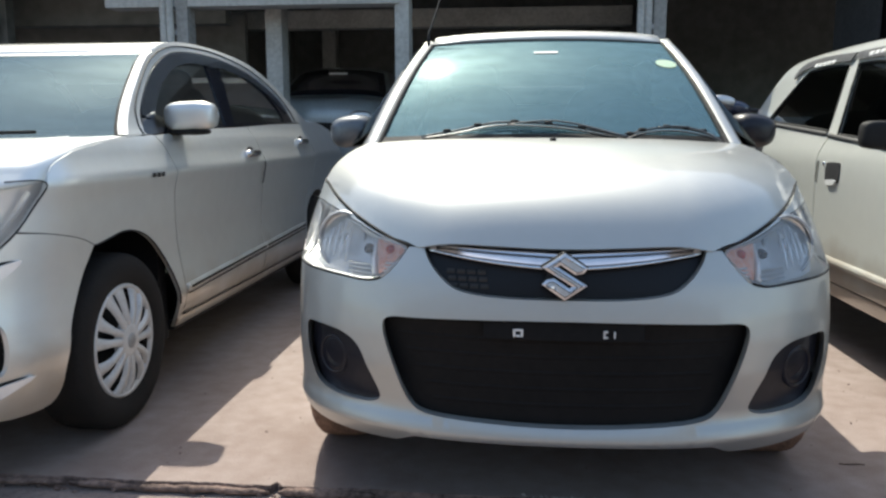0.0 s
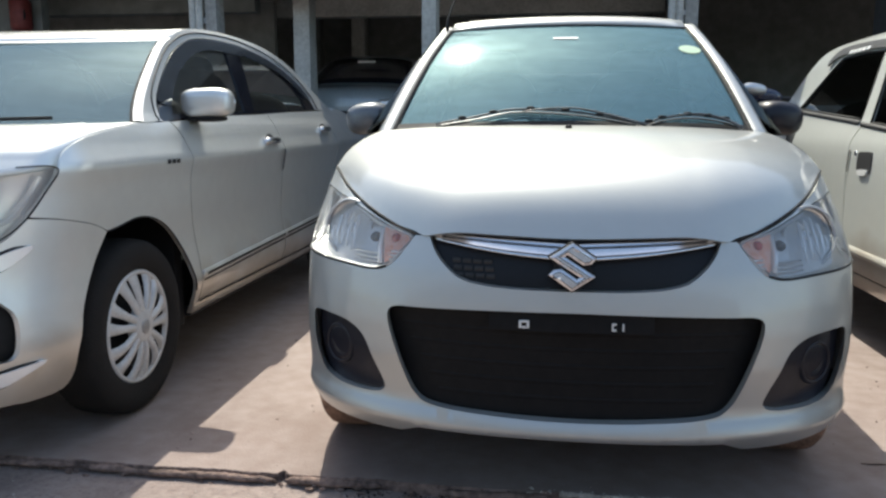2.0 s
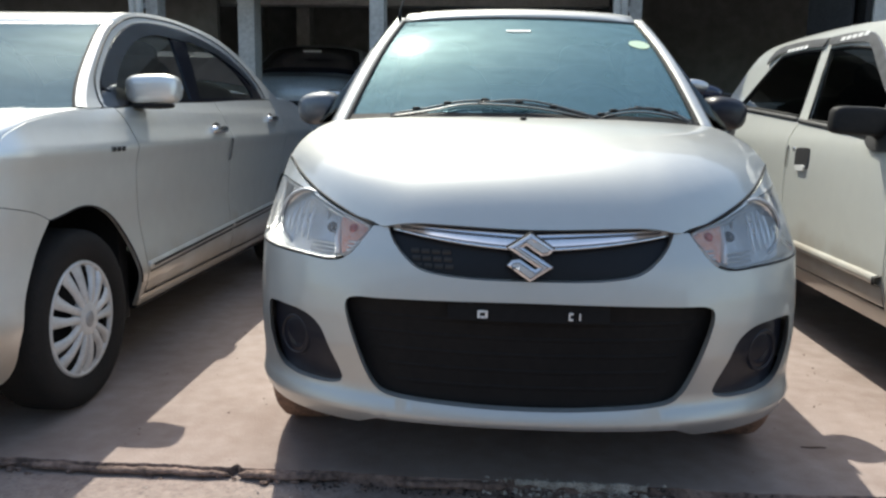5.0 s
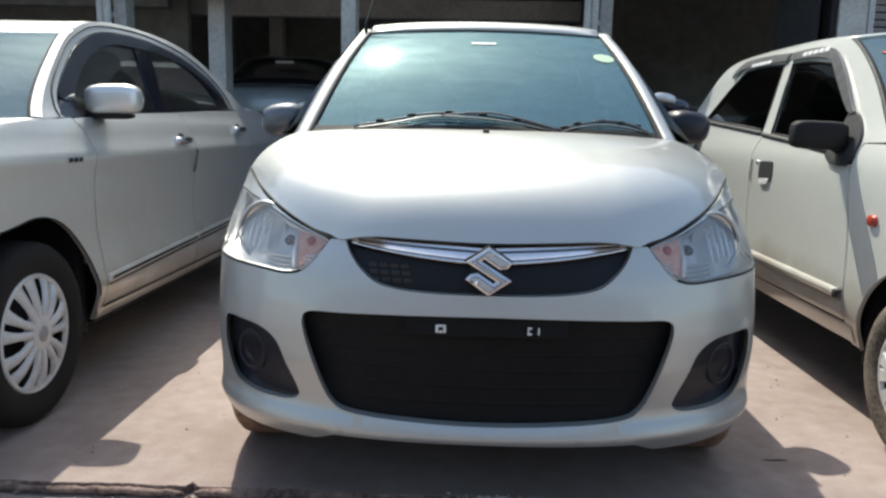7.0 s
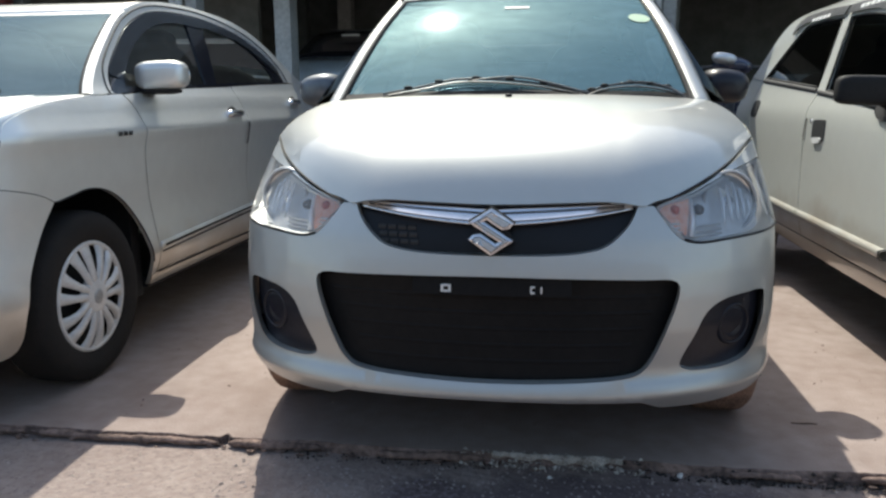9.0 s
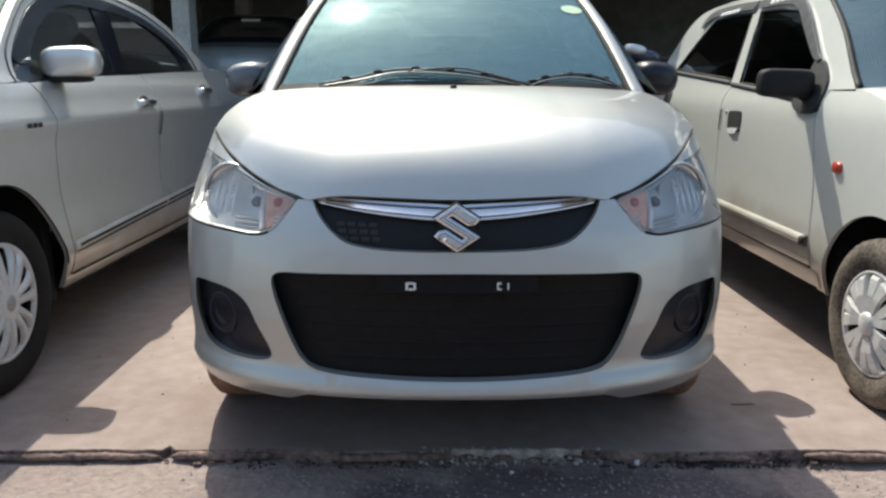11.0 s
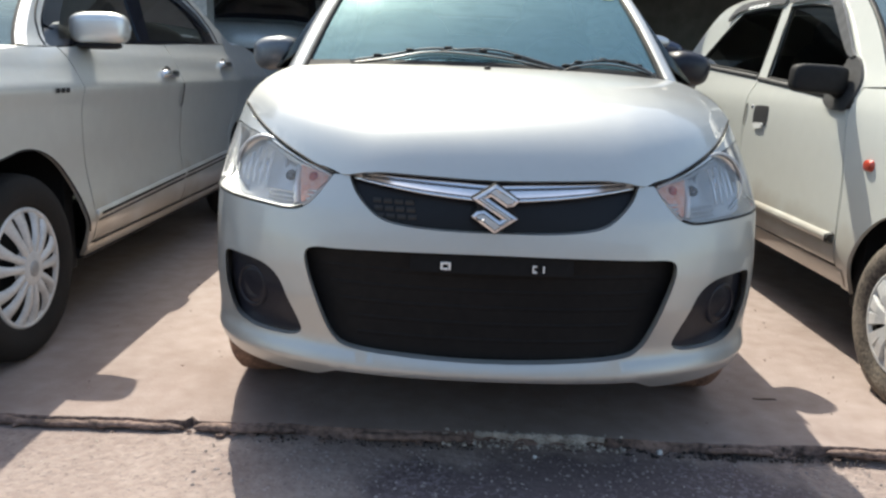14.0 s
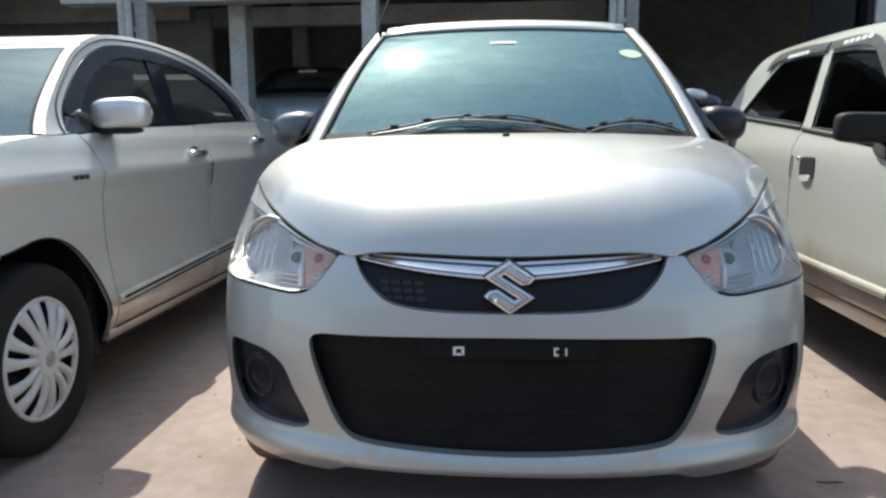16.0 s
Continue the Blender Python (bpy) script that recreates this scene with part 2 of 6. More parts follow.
# Indoor grey with the bay's dimness put into its colour.
INSIDE = material("dim_toned_workshop_grey", (0.23, 0.24, 0.225), 0.9, 0, 0, 0.5, 0.7, 0.0, 30, (0.15, 0.155, 0.145))
# Dark so that the unseen yard wall sends little light under the cars.
SHADEWALL = material("dark_shading_wall", (0.10, 0.095, 0.085), 0.9, 0, 0, 0.4, 1.2, 0.2, 40)
# Grey steel, its colour lowered to stand for the dim bay.
DIMSTEEL = material("dim_toned_steel", (0.050, 0.052, 0.055), 0.6, 0.0, 0, 0.3, 3.0)
STEEL = material("grey_steel_shutter", (0.48, 0.49, 0.50), 0.45, 0.5, 0, 0.3, 5.0)


# ---- mesh tools ----
def smooth(pts, closed=True, k=8):
    """A flowing curve through control points; a point given twice is a corner."""
    p = [np.array(q, float) for q in pts]
    n, out = len(p), []
    for i in range(n if closed else n - 1):
        a, b = p[i], p[(i + 1) % n]
        if np.allclose(a, b):
            continue
        z, c = (p[i - 1] if closed or i else a), (p[(i + 2) % n] if closed or i + 2 < n else b)
        t0, t1 = (np.zeros_like(a) if np.allclose(z, a) else (b - z) / 2), (np.zeros_like(a) if np.allclose(c, b) else (c - a) / 2)
        if np.allclose(z, a):
            t0 = (b - a) * 0.9
        if np.allclose(c, b):
            t1 = (b - a) * 0.9
        for j in range(k):
            t = j / k
            out.append((2 * t**3 - 3 * t**2 + 1) * a + (t**3 - 2 * t**2 + t) * t0 + (3 * t**2 - 2 * t**3) * b + (t**3 - t**2) * t1)
    if not closed:
        out.append(p[-1])
    return out


def spaced(loop, step):
    """A closed loop with points about step apart; keeps the given points."""
    out = []
    for i, a in enumerate(loop):
        b = loop[(i + 1) % len(loop)]
        m = max(1, int(round(np.hypot(*(np.array(b) - a)) / step)))
        out += [np.array(a) + (np.array(b) - a) * j / m for j in range(m)]
    return out


def inside(P, loop):
    """Which of the points P lie in the closed loop."""
    L = np.array(loop)
    x, y, c = P[:, 0], P[:, 1], np.zeros(len(P), bool)
    for (x0, y0), (x1, y1) in zip(L, np.roll(L, -1, 0)):
        if y0 != y1:
            c ^= ((y0 > y) != (y1 > y)) & (x < (x1 - x0) * (y - y0) / (y1 - y0) + x0)
    return c


def panel(fn, outline, holes=(), step=0.03, back=(0, 0.012, 0), edge=0.0):
    """A bmesh of the sheet fn(a, b) inside outline and outside holes, with a rim turned back along all its edges."""
    from mathutils.geometry import delaunay_2d_cdt
    loops = [spaced(l, step * 0.7) for l in (outline, *holes)]
    pts, edges = [], []
    for l in loops:
        k = len(pts)
        pts += [Vector((float(q[0]), float(q[1]))) for q in l]
        edges += [(k + i, k + (i + 1) % len(l)) for i in range(len(l))]
    A = np.array([q[:] for q in pts])
    lo, hi = A.min(0), A.max(0)
    gx, gy = np.meshgrid(np.arange(lo[0], hi[0], step), np.arange(lo[1], hi[1], step * 0.9))
    gx[::2] += step / 2
    G = np.stack([gx.ravel(), gy.ravel()], 1)
    ok = inside(G, loops[0])
    for l in loops[1:]:
        ok &= ~inside(G, l)
    G = G[ok]
    if len(G):
        d = np.min(np.hypot(G[:, None, 0] - A[None, :, 0], G[:, None, 1] - A[None, :, 1]), 1)
        G = G[d > step * 0.45]
    pts += [Vector((float(a), float(b))) for a, b in G]
    V, E, F = delaunay_2d_cdt(pts, edges, [], 0, 1e-6)[:3]
    C = np.array([[sum(V[i].x for i in f) / 3, sum(V[i].y for i in f) / 3] for f in F])
    keep = inside(C, loops[0])
    for l in loops[1:]:
        keep &= ~inside(C, l)
    bm = bmesh.new()
    true = bm.verts.layers.float_vector.new("true_normal")
    h = 0.010
    vs = []
    for v in V:
        q = bm.verts.new(fn(v.x, v.y))
        q[true] = (Vector(fn(v.x + h, v.y)) - Vector(fn(v.x - h, v.y))).cross(Vector(fn(v.x, v.y + h)) - Vector(fn(v.x, v.y - h))).normalized()
        vs.append(q)
    for f, k in zip(F, keep):
        if k:
            try:
                bm.faces.new([vs[i] for i in f])
            except ValueError:
                pass
    bmesh.ops.delete(bm, geom=[v for v in bm.verts if not v.link_faces], context="VERTS")
    for f in bm.faces:
        f.smooth = True
    rim = [e for e in bm.edges if e.is_boundary]
    if back is not None:
        r = bmesh.ops.extrude_edge_only(bm, edges=rim)
        bv = Vector(back)
        for v in r["geom"]:
            if isinstance(v, bmesh.types.BMVert):
                v.co += bv
            elif isinstance(v, bmesh.types.BMFace):
                v.smooth = False
        for e in rim:
            e.smooth = False
    return bm


def lathe(profile, n=32, axis="X"):
    """A bmesh turned round an axis from (radius, along) points."""
    bm = bmesh.new()
    rings = []
    for r, a in profile:
        ring = []
        for i in range(n):
            t = 2 * math.pi * i / n
            c, s = r * math.cos(t), r * math.sin(t)
            ring.append(bm.verts.new((a, c, s) if axis == "X" else (c, a, s) if axis == "Y" else (c, s, a)))
        rings.append(ring)
    for p, q in zip(rings, rings[1:]):
        for i in range(n):
            bm.faces.new((p[i], p[(i + 1) % n], q[(i + 1) % n], q[i])).smooth = True
    return bm


def tube(points, radius, n=8, flat=1.0):
    """A rod along points; radius may be a list; flat squashes it upright."""
    bm = bmesh.new()
    P = [Vector(p) for p in points]
    rad = radius if isinstance(radius, (list, tuple)) else [radius] * len(P)
    rings = []
    for i, p in enumerate(P):
        d = (P[min(i + 1, len(P) - 1)] - P[max(i - 1, 0)]).normalized()
        u = d.cross(Vector((0, 0, 1)))
        u = u.normalized() if u.length > 1e-3 else Vector((1, 0, 0))
        w = u.cross(d)
        rings.append([bm.verts.new(p + (u * math.cos(2 * math.pi * k / n) + w * math.sin(2 * math.pi * k / n) * flat) * rad[i]) for k in range(n)])
    for a, b in zip(rings, rings[1:]):
        for k in range(n):
            bm.faces.new((a[k], a[(k + 1) % n], b[(k + 1) % n], b[k])).smooth = True
    bm.faces.new(rings[0][::-1])
    bm.faces.new(rings[-1])
    return bm


def loft(curves, flat=False):
    """A sheet through curves of equal length."""
    bm = bmesh.new()
    rows = [[bm.verts.new(p) for p in c] for c in curves]
    for a, b in zip(rows, rows[1:]):
        for i in range(len(a) - 1):
            bm.faces.new((a[i], a[i + 1], b[i + 1], b[i])).smooth = not flat
    return bm


def thick(bm, depth):
    """Gives a sheet a thickness."""
    bmesh.ops.recalc_face_normals(bm, faces=bm.faces)
    bmesh.ops.solidify(bm, geom=bm.faces[:], thickness=depth)
    return bm


def block(x0, x1, y0, y1, z0, z1, bevel=0.0, seg=2):
    bm = bmesh.new()
    bmesh.ops.create_cube(bm, size=1, matrix=Matrix.LocRotScale(((x0 + x1) / 2, (y0 + y1) / 2, (z0 + z1) / 2), None, (x1 - x0, y1 - y0, z1 - z0)))
    if bevel:
        bmesh.ops.bevel(bm, geom=bm.edges[:], offset=bevel, segments=seg, affect="EDGES", profile=0.6)
    return bm


def ball(center, size, u=20, v=12, power=1.0):
    """A rounded lump; power under 1 makes it boxier."""
    bm = bmesh.new()
    bmesh.ops.create_uvsphere(bm, u_segments=u, v_segments=v, radius=1)
    for q in bm.verts:
        q.co = Vector([math.copysign(abs(c) ** power, c) * s for c, s in zip(q.co, size)]) + Vector(center)
    for f in bm.faces:
        f.smooth = True
    return bm


def join(*bms):
    out = bmesh.new()
    for b in bms:
        me = bpy.data.meshes.new("join")
        b.to_mesh(me)
        out.from_mesh(me)
        b.free()
        bpy.data.meshes.remove(me)
    return out


def moved(bm, m):
    bmesh.ops.transform(bm, matrix=m, verts=bm.verts)
    return bm


def part(name, bm, mat, parent=None, label="", fix=True):
    if fix:
        bmesh.ops.recalc_face_normals(bm, faces=bm.faces)
    me = bpy.data.meshes.new(name)
    bm.to_mesh(me)
    bm.free()
    me.materials.append(mat)
    true = me.attributes.get("true_normal")
    if true:       # the sheet's own normals, so that its mesh does not show in the gloss
        ns = [q.vector.copy() for q in true.data]
        out = [None] * len(me.loops)
        for p in me.polygons:
            for i in p.loop_indices:
                n = ns[me.loops[i].vertex_index]
                flat = not p.use_smooth or n.length < 0.5
                out[i] = p.normal.copy() if flat else (n if n.dot(p.normal) > 0 else -n)
        me.attributes.remove(true)
        me.normals_split_custom_set(out)
    ob = new(name, me)
    if parent is not None:
        ob.parent = parent
        ob.matrix_parent_inverse = parent.matrix_world.inverted()
    return tagged(ob, label) if label else ob


def thing(name, at, label, category, group=""):
    ob = new(name)
    ob.location = at
    bpy.context.view_layer.update()
    return tagged(ob, label, category, group)


# ---- ground and building ----
KERB = 0.232       # the slab's front edge
def ground_sheet():
    bm = bmesh.new()
    xs = [-400, -60, -15, -6] + [x * 0.1 for x in range(-40, 41)] + [6, 15, 60, 400]
    ys = [-400, -60, -15, -6] + [-3 + y * 0.08 for y in range(0, 42)] + [6.0, 15, 60, 400]
    g = [[bm.verts.new((x, y, -0.031 + (0.010 * noise.noise((x * 1.3, y * 1.3, 0)) + 0.006 * noise.noise((x * 7, y * 7, 3)) if abs(x) < 5 and -4 < y < 0.4 else 0))) for x in xs] for y in ys]
    for a, b in zip(g, g[1:]):
        for i in range(len(xs) - 1):
            bm.faces.new((a[i], a[i + 1], b[i + 1], b[i])).smooth = True
    return bm


tagged(part("ground", ground_sheet(), EARTH), "packed earth yard with a speckled asphalt patch darkened for the car shade", "ground", kind="structure")


def slab_edge(x):
    return KERB + 0.045 * math.exp(-((x + 0.785) / 0.007) ** 2) + 0.012 * noise.noise((x * 2.2, 0.3, 0)) + 0.009 * noise.noise((x * 9, 1.3, 0)) + 0.006 * noise.noise((x * 31, 4.3, 0))


def slab(x0, x1):
    """One bay of the concrete slab with a worn front edge."""
    n = max(2, int((x1 - x0) / 0.012))
    X = [x0 + 0.006 + (x1 - x0 - 0.012) * i / n for i in range(n + 1)]
    w = [0.003 * noise.noise((x * 11, 7.1, 0)) for x in X]
    cs = [[(x, 10.9, 0) for x in X], [(x, 3.0, 0) for x in X], [(x, 1.0, 0) for x in X], [(x, slab_edge(x) + 0.05, 0) for x in X],
          [(x, slab_edge(x) + 0.006, -0.001 + q * 0.3) for x, q in zip(X, w)], [(x, slab_edge(x), -0.006 + q) for x, q in zip(X, w)], [(x, slab_edge(x) + 0.004 + q, -0.09) for x, q in zip(X, w)]]
    top = loft(cs[:5])
    caps = [loft([[c[k] for c in cs], [(x, y, -0.09) for x, y, z in [c[k] for c in cs]]]) for k in (0, -1)]
    return join(top, *caps), loft(cs[4:])


pavement = new("pavement")
tagged(pavement, "pinkish concrete parking slab with a broken front edge", "pavement", kind="structure")
for a, b in ((-14, -4.3), (-4.3, 4.4), (4.4, 14)):
    top_, face_ = slab(a, b)
    part("kerb_face", face_, MORTAR, part("slab", top_, CONCRETE, pavement), "dark crumbling kerb face")


def lie(x, y):
    """Height of the yard's surface."""
    return -0.031 + 0.010 * noise.noise((x * 1.3, y * 1.3, 0)) + 0.006 * noise.noise((x * 7, y * 7, 3))


def grit(n, seed, xr, yr, sr, ground):
    """Many small angular stones as one mesh."""
    rng = np.random.default_rng(seed)
    base = np.array([(1, 0, 0), (-1, 0, 0), (0, 1, 0), (0, -1, 0), (0, 0, 1), (0, 0, -1)], float)
    tri = np.array([(0, 2, 4), (2, 1, 4), (1, 3, 4), (3, 0, 4), (2, 0, 5), (1, 2, 5), (3, 1, 5), (0, 3, 5)])
    vs, fs = [], []
    for i in range(n):
        x, y = rng.uniform(*xr), rng.uniform(*yr)
        s = sr[0] + (sr[1] - sr[0]) * rng.random() ** 3
        a = rng.uniform(0, 6.28)
        p = base * rng.uniform(0.6, 1.3, (6, 1)) * (1.2, 0.9, 0.7) * s
        c, q = math.cos(a), math.sin(a)
        p = np.stack([p[:, 0] * c - p[:, 1] * q, p[:, 0] * q + p[:, 1] * c, p[:, 2]], 1) + (x, y, ground(x, y) + 0.25 * s)
        fs += (tri + len(vs)).tolist()
        vs += p.tolist()
    me = bpy.data.meshes.new("grit")
    me.from_pydata(vs, [], fs)
    bm = bmesh.new()
    bm.from_mesh(me)
    bpy.data.meshes.remove(me)
    return bm


def kerb_chips():
    """Mortar lumps along the foot of the slab."""
    rng = random.Random(4)
    bms = []
    for i in range(230):
        x = rng.uniform(-3.2, 3.2)
        s = rng.uniform(0.002, 0.009)
        b = bmesh.new()
        bmesh.ops.create_icosphere(b, subdivisions=1, radius=1)
        for v in b.verts:
            v.co = Vector((v.co.x * s * rng.uniform(0.8, 2.4), v.co.y * s * rng.uniform(0.6, 1.0), v.co.z * s * 0.7)) * rng.uniform(0.85, 1.15)
        bms.append(moved(b, Matrix.Translation((x, KERB - rng.uniform(0.0, 0.05) ** 1.2 - 0.004, -0.029 + rng.uniform(0, 0.012)))))
    return join(*bms)


def patch(x0, x1, seed):
    """Pale mortar smeared along the slab's edge."""
    n = int((x1 - x0) / 0.006)
    rows = []
    for k in range(n + 1):
        x = x0 + (x1 - x0) * k / n
        f = min(1.0, 6 * k / n, 6 * (n - k) / n) * min(1.0, max(0.0, 0.55 + 1.6 * noise.noise((x * 21, seed, 9))))
        a, b = slab_edge(x), 0.003 + 0.010 * f * (0.6 + 0.8 * noise.noise((x * 23, seed, 0)))
        r = 0.003 * noise.noise((x * 60, seed, 2))
        rows.append([(x, a + b, 0.001), (x, a + b * 0.5, 0.0035 + r), (x, a - 0.003, 0.001 + r), (x, a - 0.006 - 0.004 * f, -0.008 - 0.012 * f), (x, a + 0.002 - 0.004 * f, -0.014 - 0.014 * f)])
    return loft(rows)


def strip(x0, x1, seed, r):
    """A lumpy bead of mortar that has come away from the slab's edge."""
    n = int((x1 - x0) / 0.008)
    pts, rad = [], []
    for k in range(n + 1):
        x = x0 + (x1 - x0) * k / n
        e = min(1.0, 10 * k / n + 0.25, 10 * (n - k) / n + 0.25)
        rad.append(r * e * (1 + 0.30 * noise.noise((x * 14, seed, 0)) + 0.18 * noise.noise((x * 55, seed, 2))))
        pts.append((x, slab_edge(x) - 0.010 + 0.006 * noise.noise((x * 6, seed, 5)), -0.013 + 0.004 * noise.noise((x * 9, seed, 7))))
    return tube(pts, rad, 10, 0.8)


for a_, b_, s_, r_ in ((-1.75, -1.42, 1.1, 0.011), (-1.40, -0.80, 2.3, 0.012), (-0.775, -0.50, 3.7, 0.013), (-0.33, -0.03, 4.9, 0.013), (0.62, 0.80, 6.1, 0.010), (0.95, 1.28, 7.7, 0.012), (1.30, 1.75, 8.9, 0.011)):
    tagged(part("mortar_strip", strip(a_, b_, s_, r_), MORTAR), "brown mortar bead broken away from the slab edge", "mortar", kind="structure")
tagged(part("mortar_patch", patch(-0.01, 0.345, 1.5), PALEMORTAR), "whitish mortar smeared on the slab edge", "mortar", kind="structure")
tagged(part("mortar_crumbs", grit(260, 21, (-0.10, 0.40), (KERB - 0.035, KERB + 0.022), (0.0025, 0.010), lambda x, y: -0.004 if y > slab_edge(x) else -0.024), PALEMORTAR), "pale broken mortar crumbs along the slab edge", "rubble", kind="stuff")
tagged(part("soil_clods", grit(420, 33, (0.34, 1.05), (KERB - 0.045, KERB + 0.012), (0.002, 0.009), lambda x, y: -0.010 if y > slab_edge(x) else -0.028), SOIL), "dark clods along the broken slab edge", "soil", kind="stuff")
tagged(part("dark_grit", grit(260, 51, (-0.62, 0.0), (KERB - 0.05, KERB + 0.004), (0.0015, 0.006), lambda x, y: -0.006 if y > slab_edge(x) else -0.028), SOIL), "dark crumbs in the broken slab edge", "soil", kind="stuff")
for x_, y_, r_ in ((0.495, 0.212, 0.008), (0.50, 0.228, 0.005), (0.150, 0.160, 0.005)):
    tagged(part("pebble", moved(ball((0, 0, 0), (r_ * 1.2, r_, r_ * 0.8), 12, 8, 0.8), Matrix.Translation((x_, y_, lie(x_, y_) + r_ * 0.6))), WHITEPLASTIC), "small whitish pebble lying by the slab edge", "pebble", "white pebbles")
tagged(part("kerb_rubble", kerb_chips(), MORTAR), "crumbled mortar lumps along the slab edge", "rubble", kind="stuff")


tagged(part("gravel", grit(5200, 9, (-0.72, 1.35), (-0.75, KERB - 0.02), (0.0014, 0.0060), lie), STONE), "loose grit and pebbles scattered on the earth", "gravel", kind="stuff")
tagged(part("sand_grit", grit(700, 12, (-2.0, 2.0), (-0.75, KERB - 0.02), (0.0012, 0.0040), lie), PALEMORTAR), "sparse sandy grit on the pale earth", "gravel", kind="stuff")


def twig(x, y, yaw, length, seed):
    """A thin dry stalk lying on the slab."""
    rng = random.Random(seed)
    pts = [(x + length * (t - 0.5) * math.cos(yaw) + rng.uniform(-0.003, 0.003), y + length * (t - 0.5) * math.sin(yaw) + rng.uniform(-0.003, 0.003), 0.0025) for t in (0, 0.25, 0.5, 0.75, 1)]
    return tagged(part("twig", tube(pts, [0.0012, 0.0018, 0.0022, 0.0018, 0.001], 6), TWIG), "thin dry brown twig lying on the slab", "twig")


twig(0.907, 0.536, 0.05, 0.075, 1)
tagged(part("grit", grit(420, 5, (-1.5, 1.5), (KERB + 0.02, 2.2), (0.001, 0.005), lambda x, y: 0.0), MORTAR), "dark crumbs and grit lying on the slab", "grit", kind="stuff")



def wall(name, bm, mat, label, cat="wall"):
    return tagged(part(name, bm, mat), label, cat, kind="structure")


# the workshop's open front, its dim-toned inside, and the yard's unseen far side
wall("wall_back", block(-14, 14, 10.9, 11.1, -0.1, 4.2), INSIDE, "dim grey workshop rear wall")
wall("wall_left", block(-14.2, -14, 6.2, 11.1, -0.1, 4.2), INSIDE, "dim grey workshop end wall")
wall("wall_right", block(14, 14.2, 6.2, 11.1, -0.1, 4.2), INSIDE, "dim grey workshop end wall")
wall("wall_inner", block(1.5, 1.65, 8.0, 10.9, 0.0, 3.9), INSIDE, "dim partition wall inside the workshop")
wall("ceiling", block(-14.2, 14.2, 5.7, 11.1, 4.0, 4.15), INSIDE, "concrete workshop ceiling toned dark for the dim bay", "ceiling")
wall("wall_front", block(-14, 14, 5.75, 5.99, 2.75, 4.8, 0.01), PLASTER, "grey plastered wall above the workshop opening")
# Never in view; its height and dark colour hold back low sky light.
wall("wall_yard", join(block(-16, 16, -14.4, -14.0, -0.1, 1.1, 0.01), block(-16, 16, -14.4, -14.0, 2.5, 5.2, 0.01), *[block(-16 + 3.1 * k, -14.6 + 3.1 * k, -14.38, -14.02, 1.1, 2.5) for k in range(11)]), SHADEWALL, "unseen building across the yard, dark to deepen the shade under the cars")
wall("window_glass", block(-15.9, 15.9, -14.30, -14.27, 1.05, 2.55), GLOSSBLACK, "dark window glass of the building across the yard", "window")


# ---- the silver hatchback ----
HALF = 0.745      # half width of the hatchback's nose
_q = np.linspace(0.0, math.pi / 2, 200)
_px = HALF * np.sin(_q) ** (2 / 2.2)
_py = 0.45 * (1 - np.cos(_q) ** (2 / 2.2))
_px, _py = np.append(_px, HALF + 0.008), np.append(_py, 1.4)
_ps = np.append(0, np.cumsum(np.hypot(np.diff(_px), np.diff(_py))))


def nose(s, z):
    """The silver hatchback's front mask: s runs round the plan from the middle, z is the height."""
    x, y = np.interp(abs(s), _ps, _px), np.interp(abs(s), _ps, _py)
    y0 = np.interp(z, (0.15, 0.19, 0.23, 0.262, 0.271, 0.291, 0.32, 0.36, 0.42, 0.50, 0.56, 0.62, 0.68, 0.73, 0.80, 0.90), (0.085, 0.055, 0.016, -0.006, -0.006, 0.016, 0.020, 0.012, 0.0, 0.003, 0.014, 0.030, 0.050, 0.070, 0.11, 0.17))
    k = 1 - 0.030 * max(0.0, (0.30 - z) / 0.15) ** 1.5 - 0.02 * max(0.0, (z - 0.62) / 0.25) ** 2
    lean = 0.7 * max(0.0, z - 0.64) * min(1.0, abs(x) / 0.7) ** 2
    return Vector((math.copysign(x * k, s), y + y0 + lean, z))


LAMP_TOP = [(0.388, 0.709), (0.48, 0.738), (0.57, 0.770), (0.66, 0.803), (0.77, 0.838), (0.84, 0.846)]      # the headlamp's upper edge
_edge = [(0.0, 0.066, 0.714), (0.16, 0.074, 0.717), (0.27, 0.088, 0.721), (0.345, 0.104, 0.717)] + [tuple(nose(s, z)) for s, z in LAMP_TOP]
_ex, _ey, _ez = (np.array(c) for c in zip(*smooth(_edge, False, 10)))


def sheet(u, v):
    f = np.interp(abs(u), _px[:200], _py[:200])
    d = max(0.0, v - 0.062 - 0.8 * f)
    z = 0.722 + 0.060 * math.tanh(d / 0.085) + 0.048 * (1 - math.exp(-d / 0.12)) + 0.150 * (1 - math.exp(-d / 0.38)) / 0.906
    return z - 0.075 * (abs(u) / 0.7) ** 4 * max(0.0, 1 - v / 1.15) - 0.030 * (u / 0.7) ** 2 * (1 - 0.65 * v)


# how far the sheet must drop to meet the front edge, evened out along it
_gx = np.linspace(-0.72, 0.72, 289)
_gd = np.array([sheet(u, np.interp(abs(u), _ex, _ey)) - np.interp(abs(u), _ex, _ez) + 0.004 for u in _gx])
_gk = np.exp(-0.5 * (np.arange(-24, 25) * 0.005 / 0.04) ** 2)
_gd = np.convolve(np.pad(_gd, 24, mode="edge"), _gk / _gk.sum(), mode="valid")
_gy = np.convolve(np.pad(np.interp(abs(_gx), _ex, _ey), 24, mode="edge"), _gk / _gk.sum(), mode="valid")


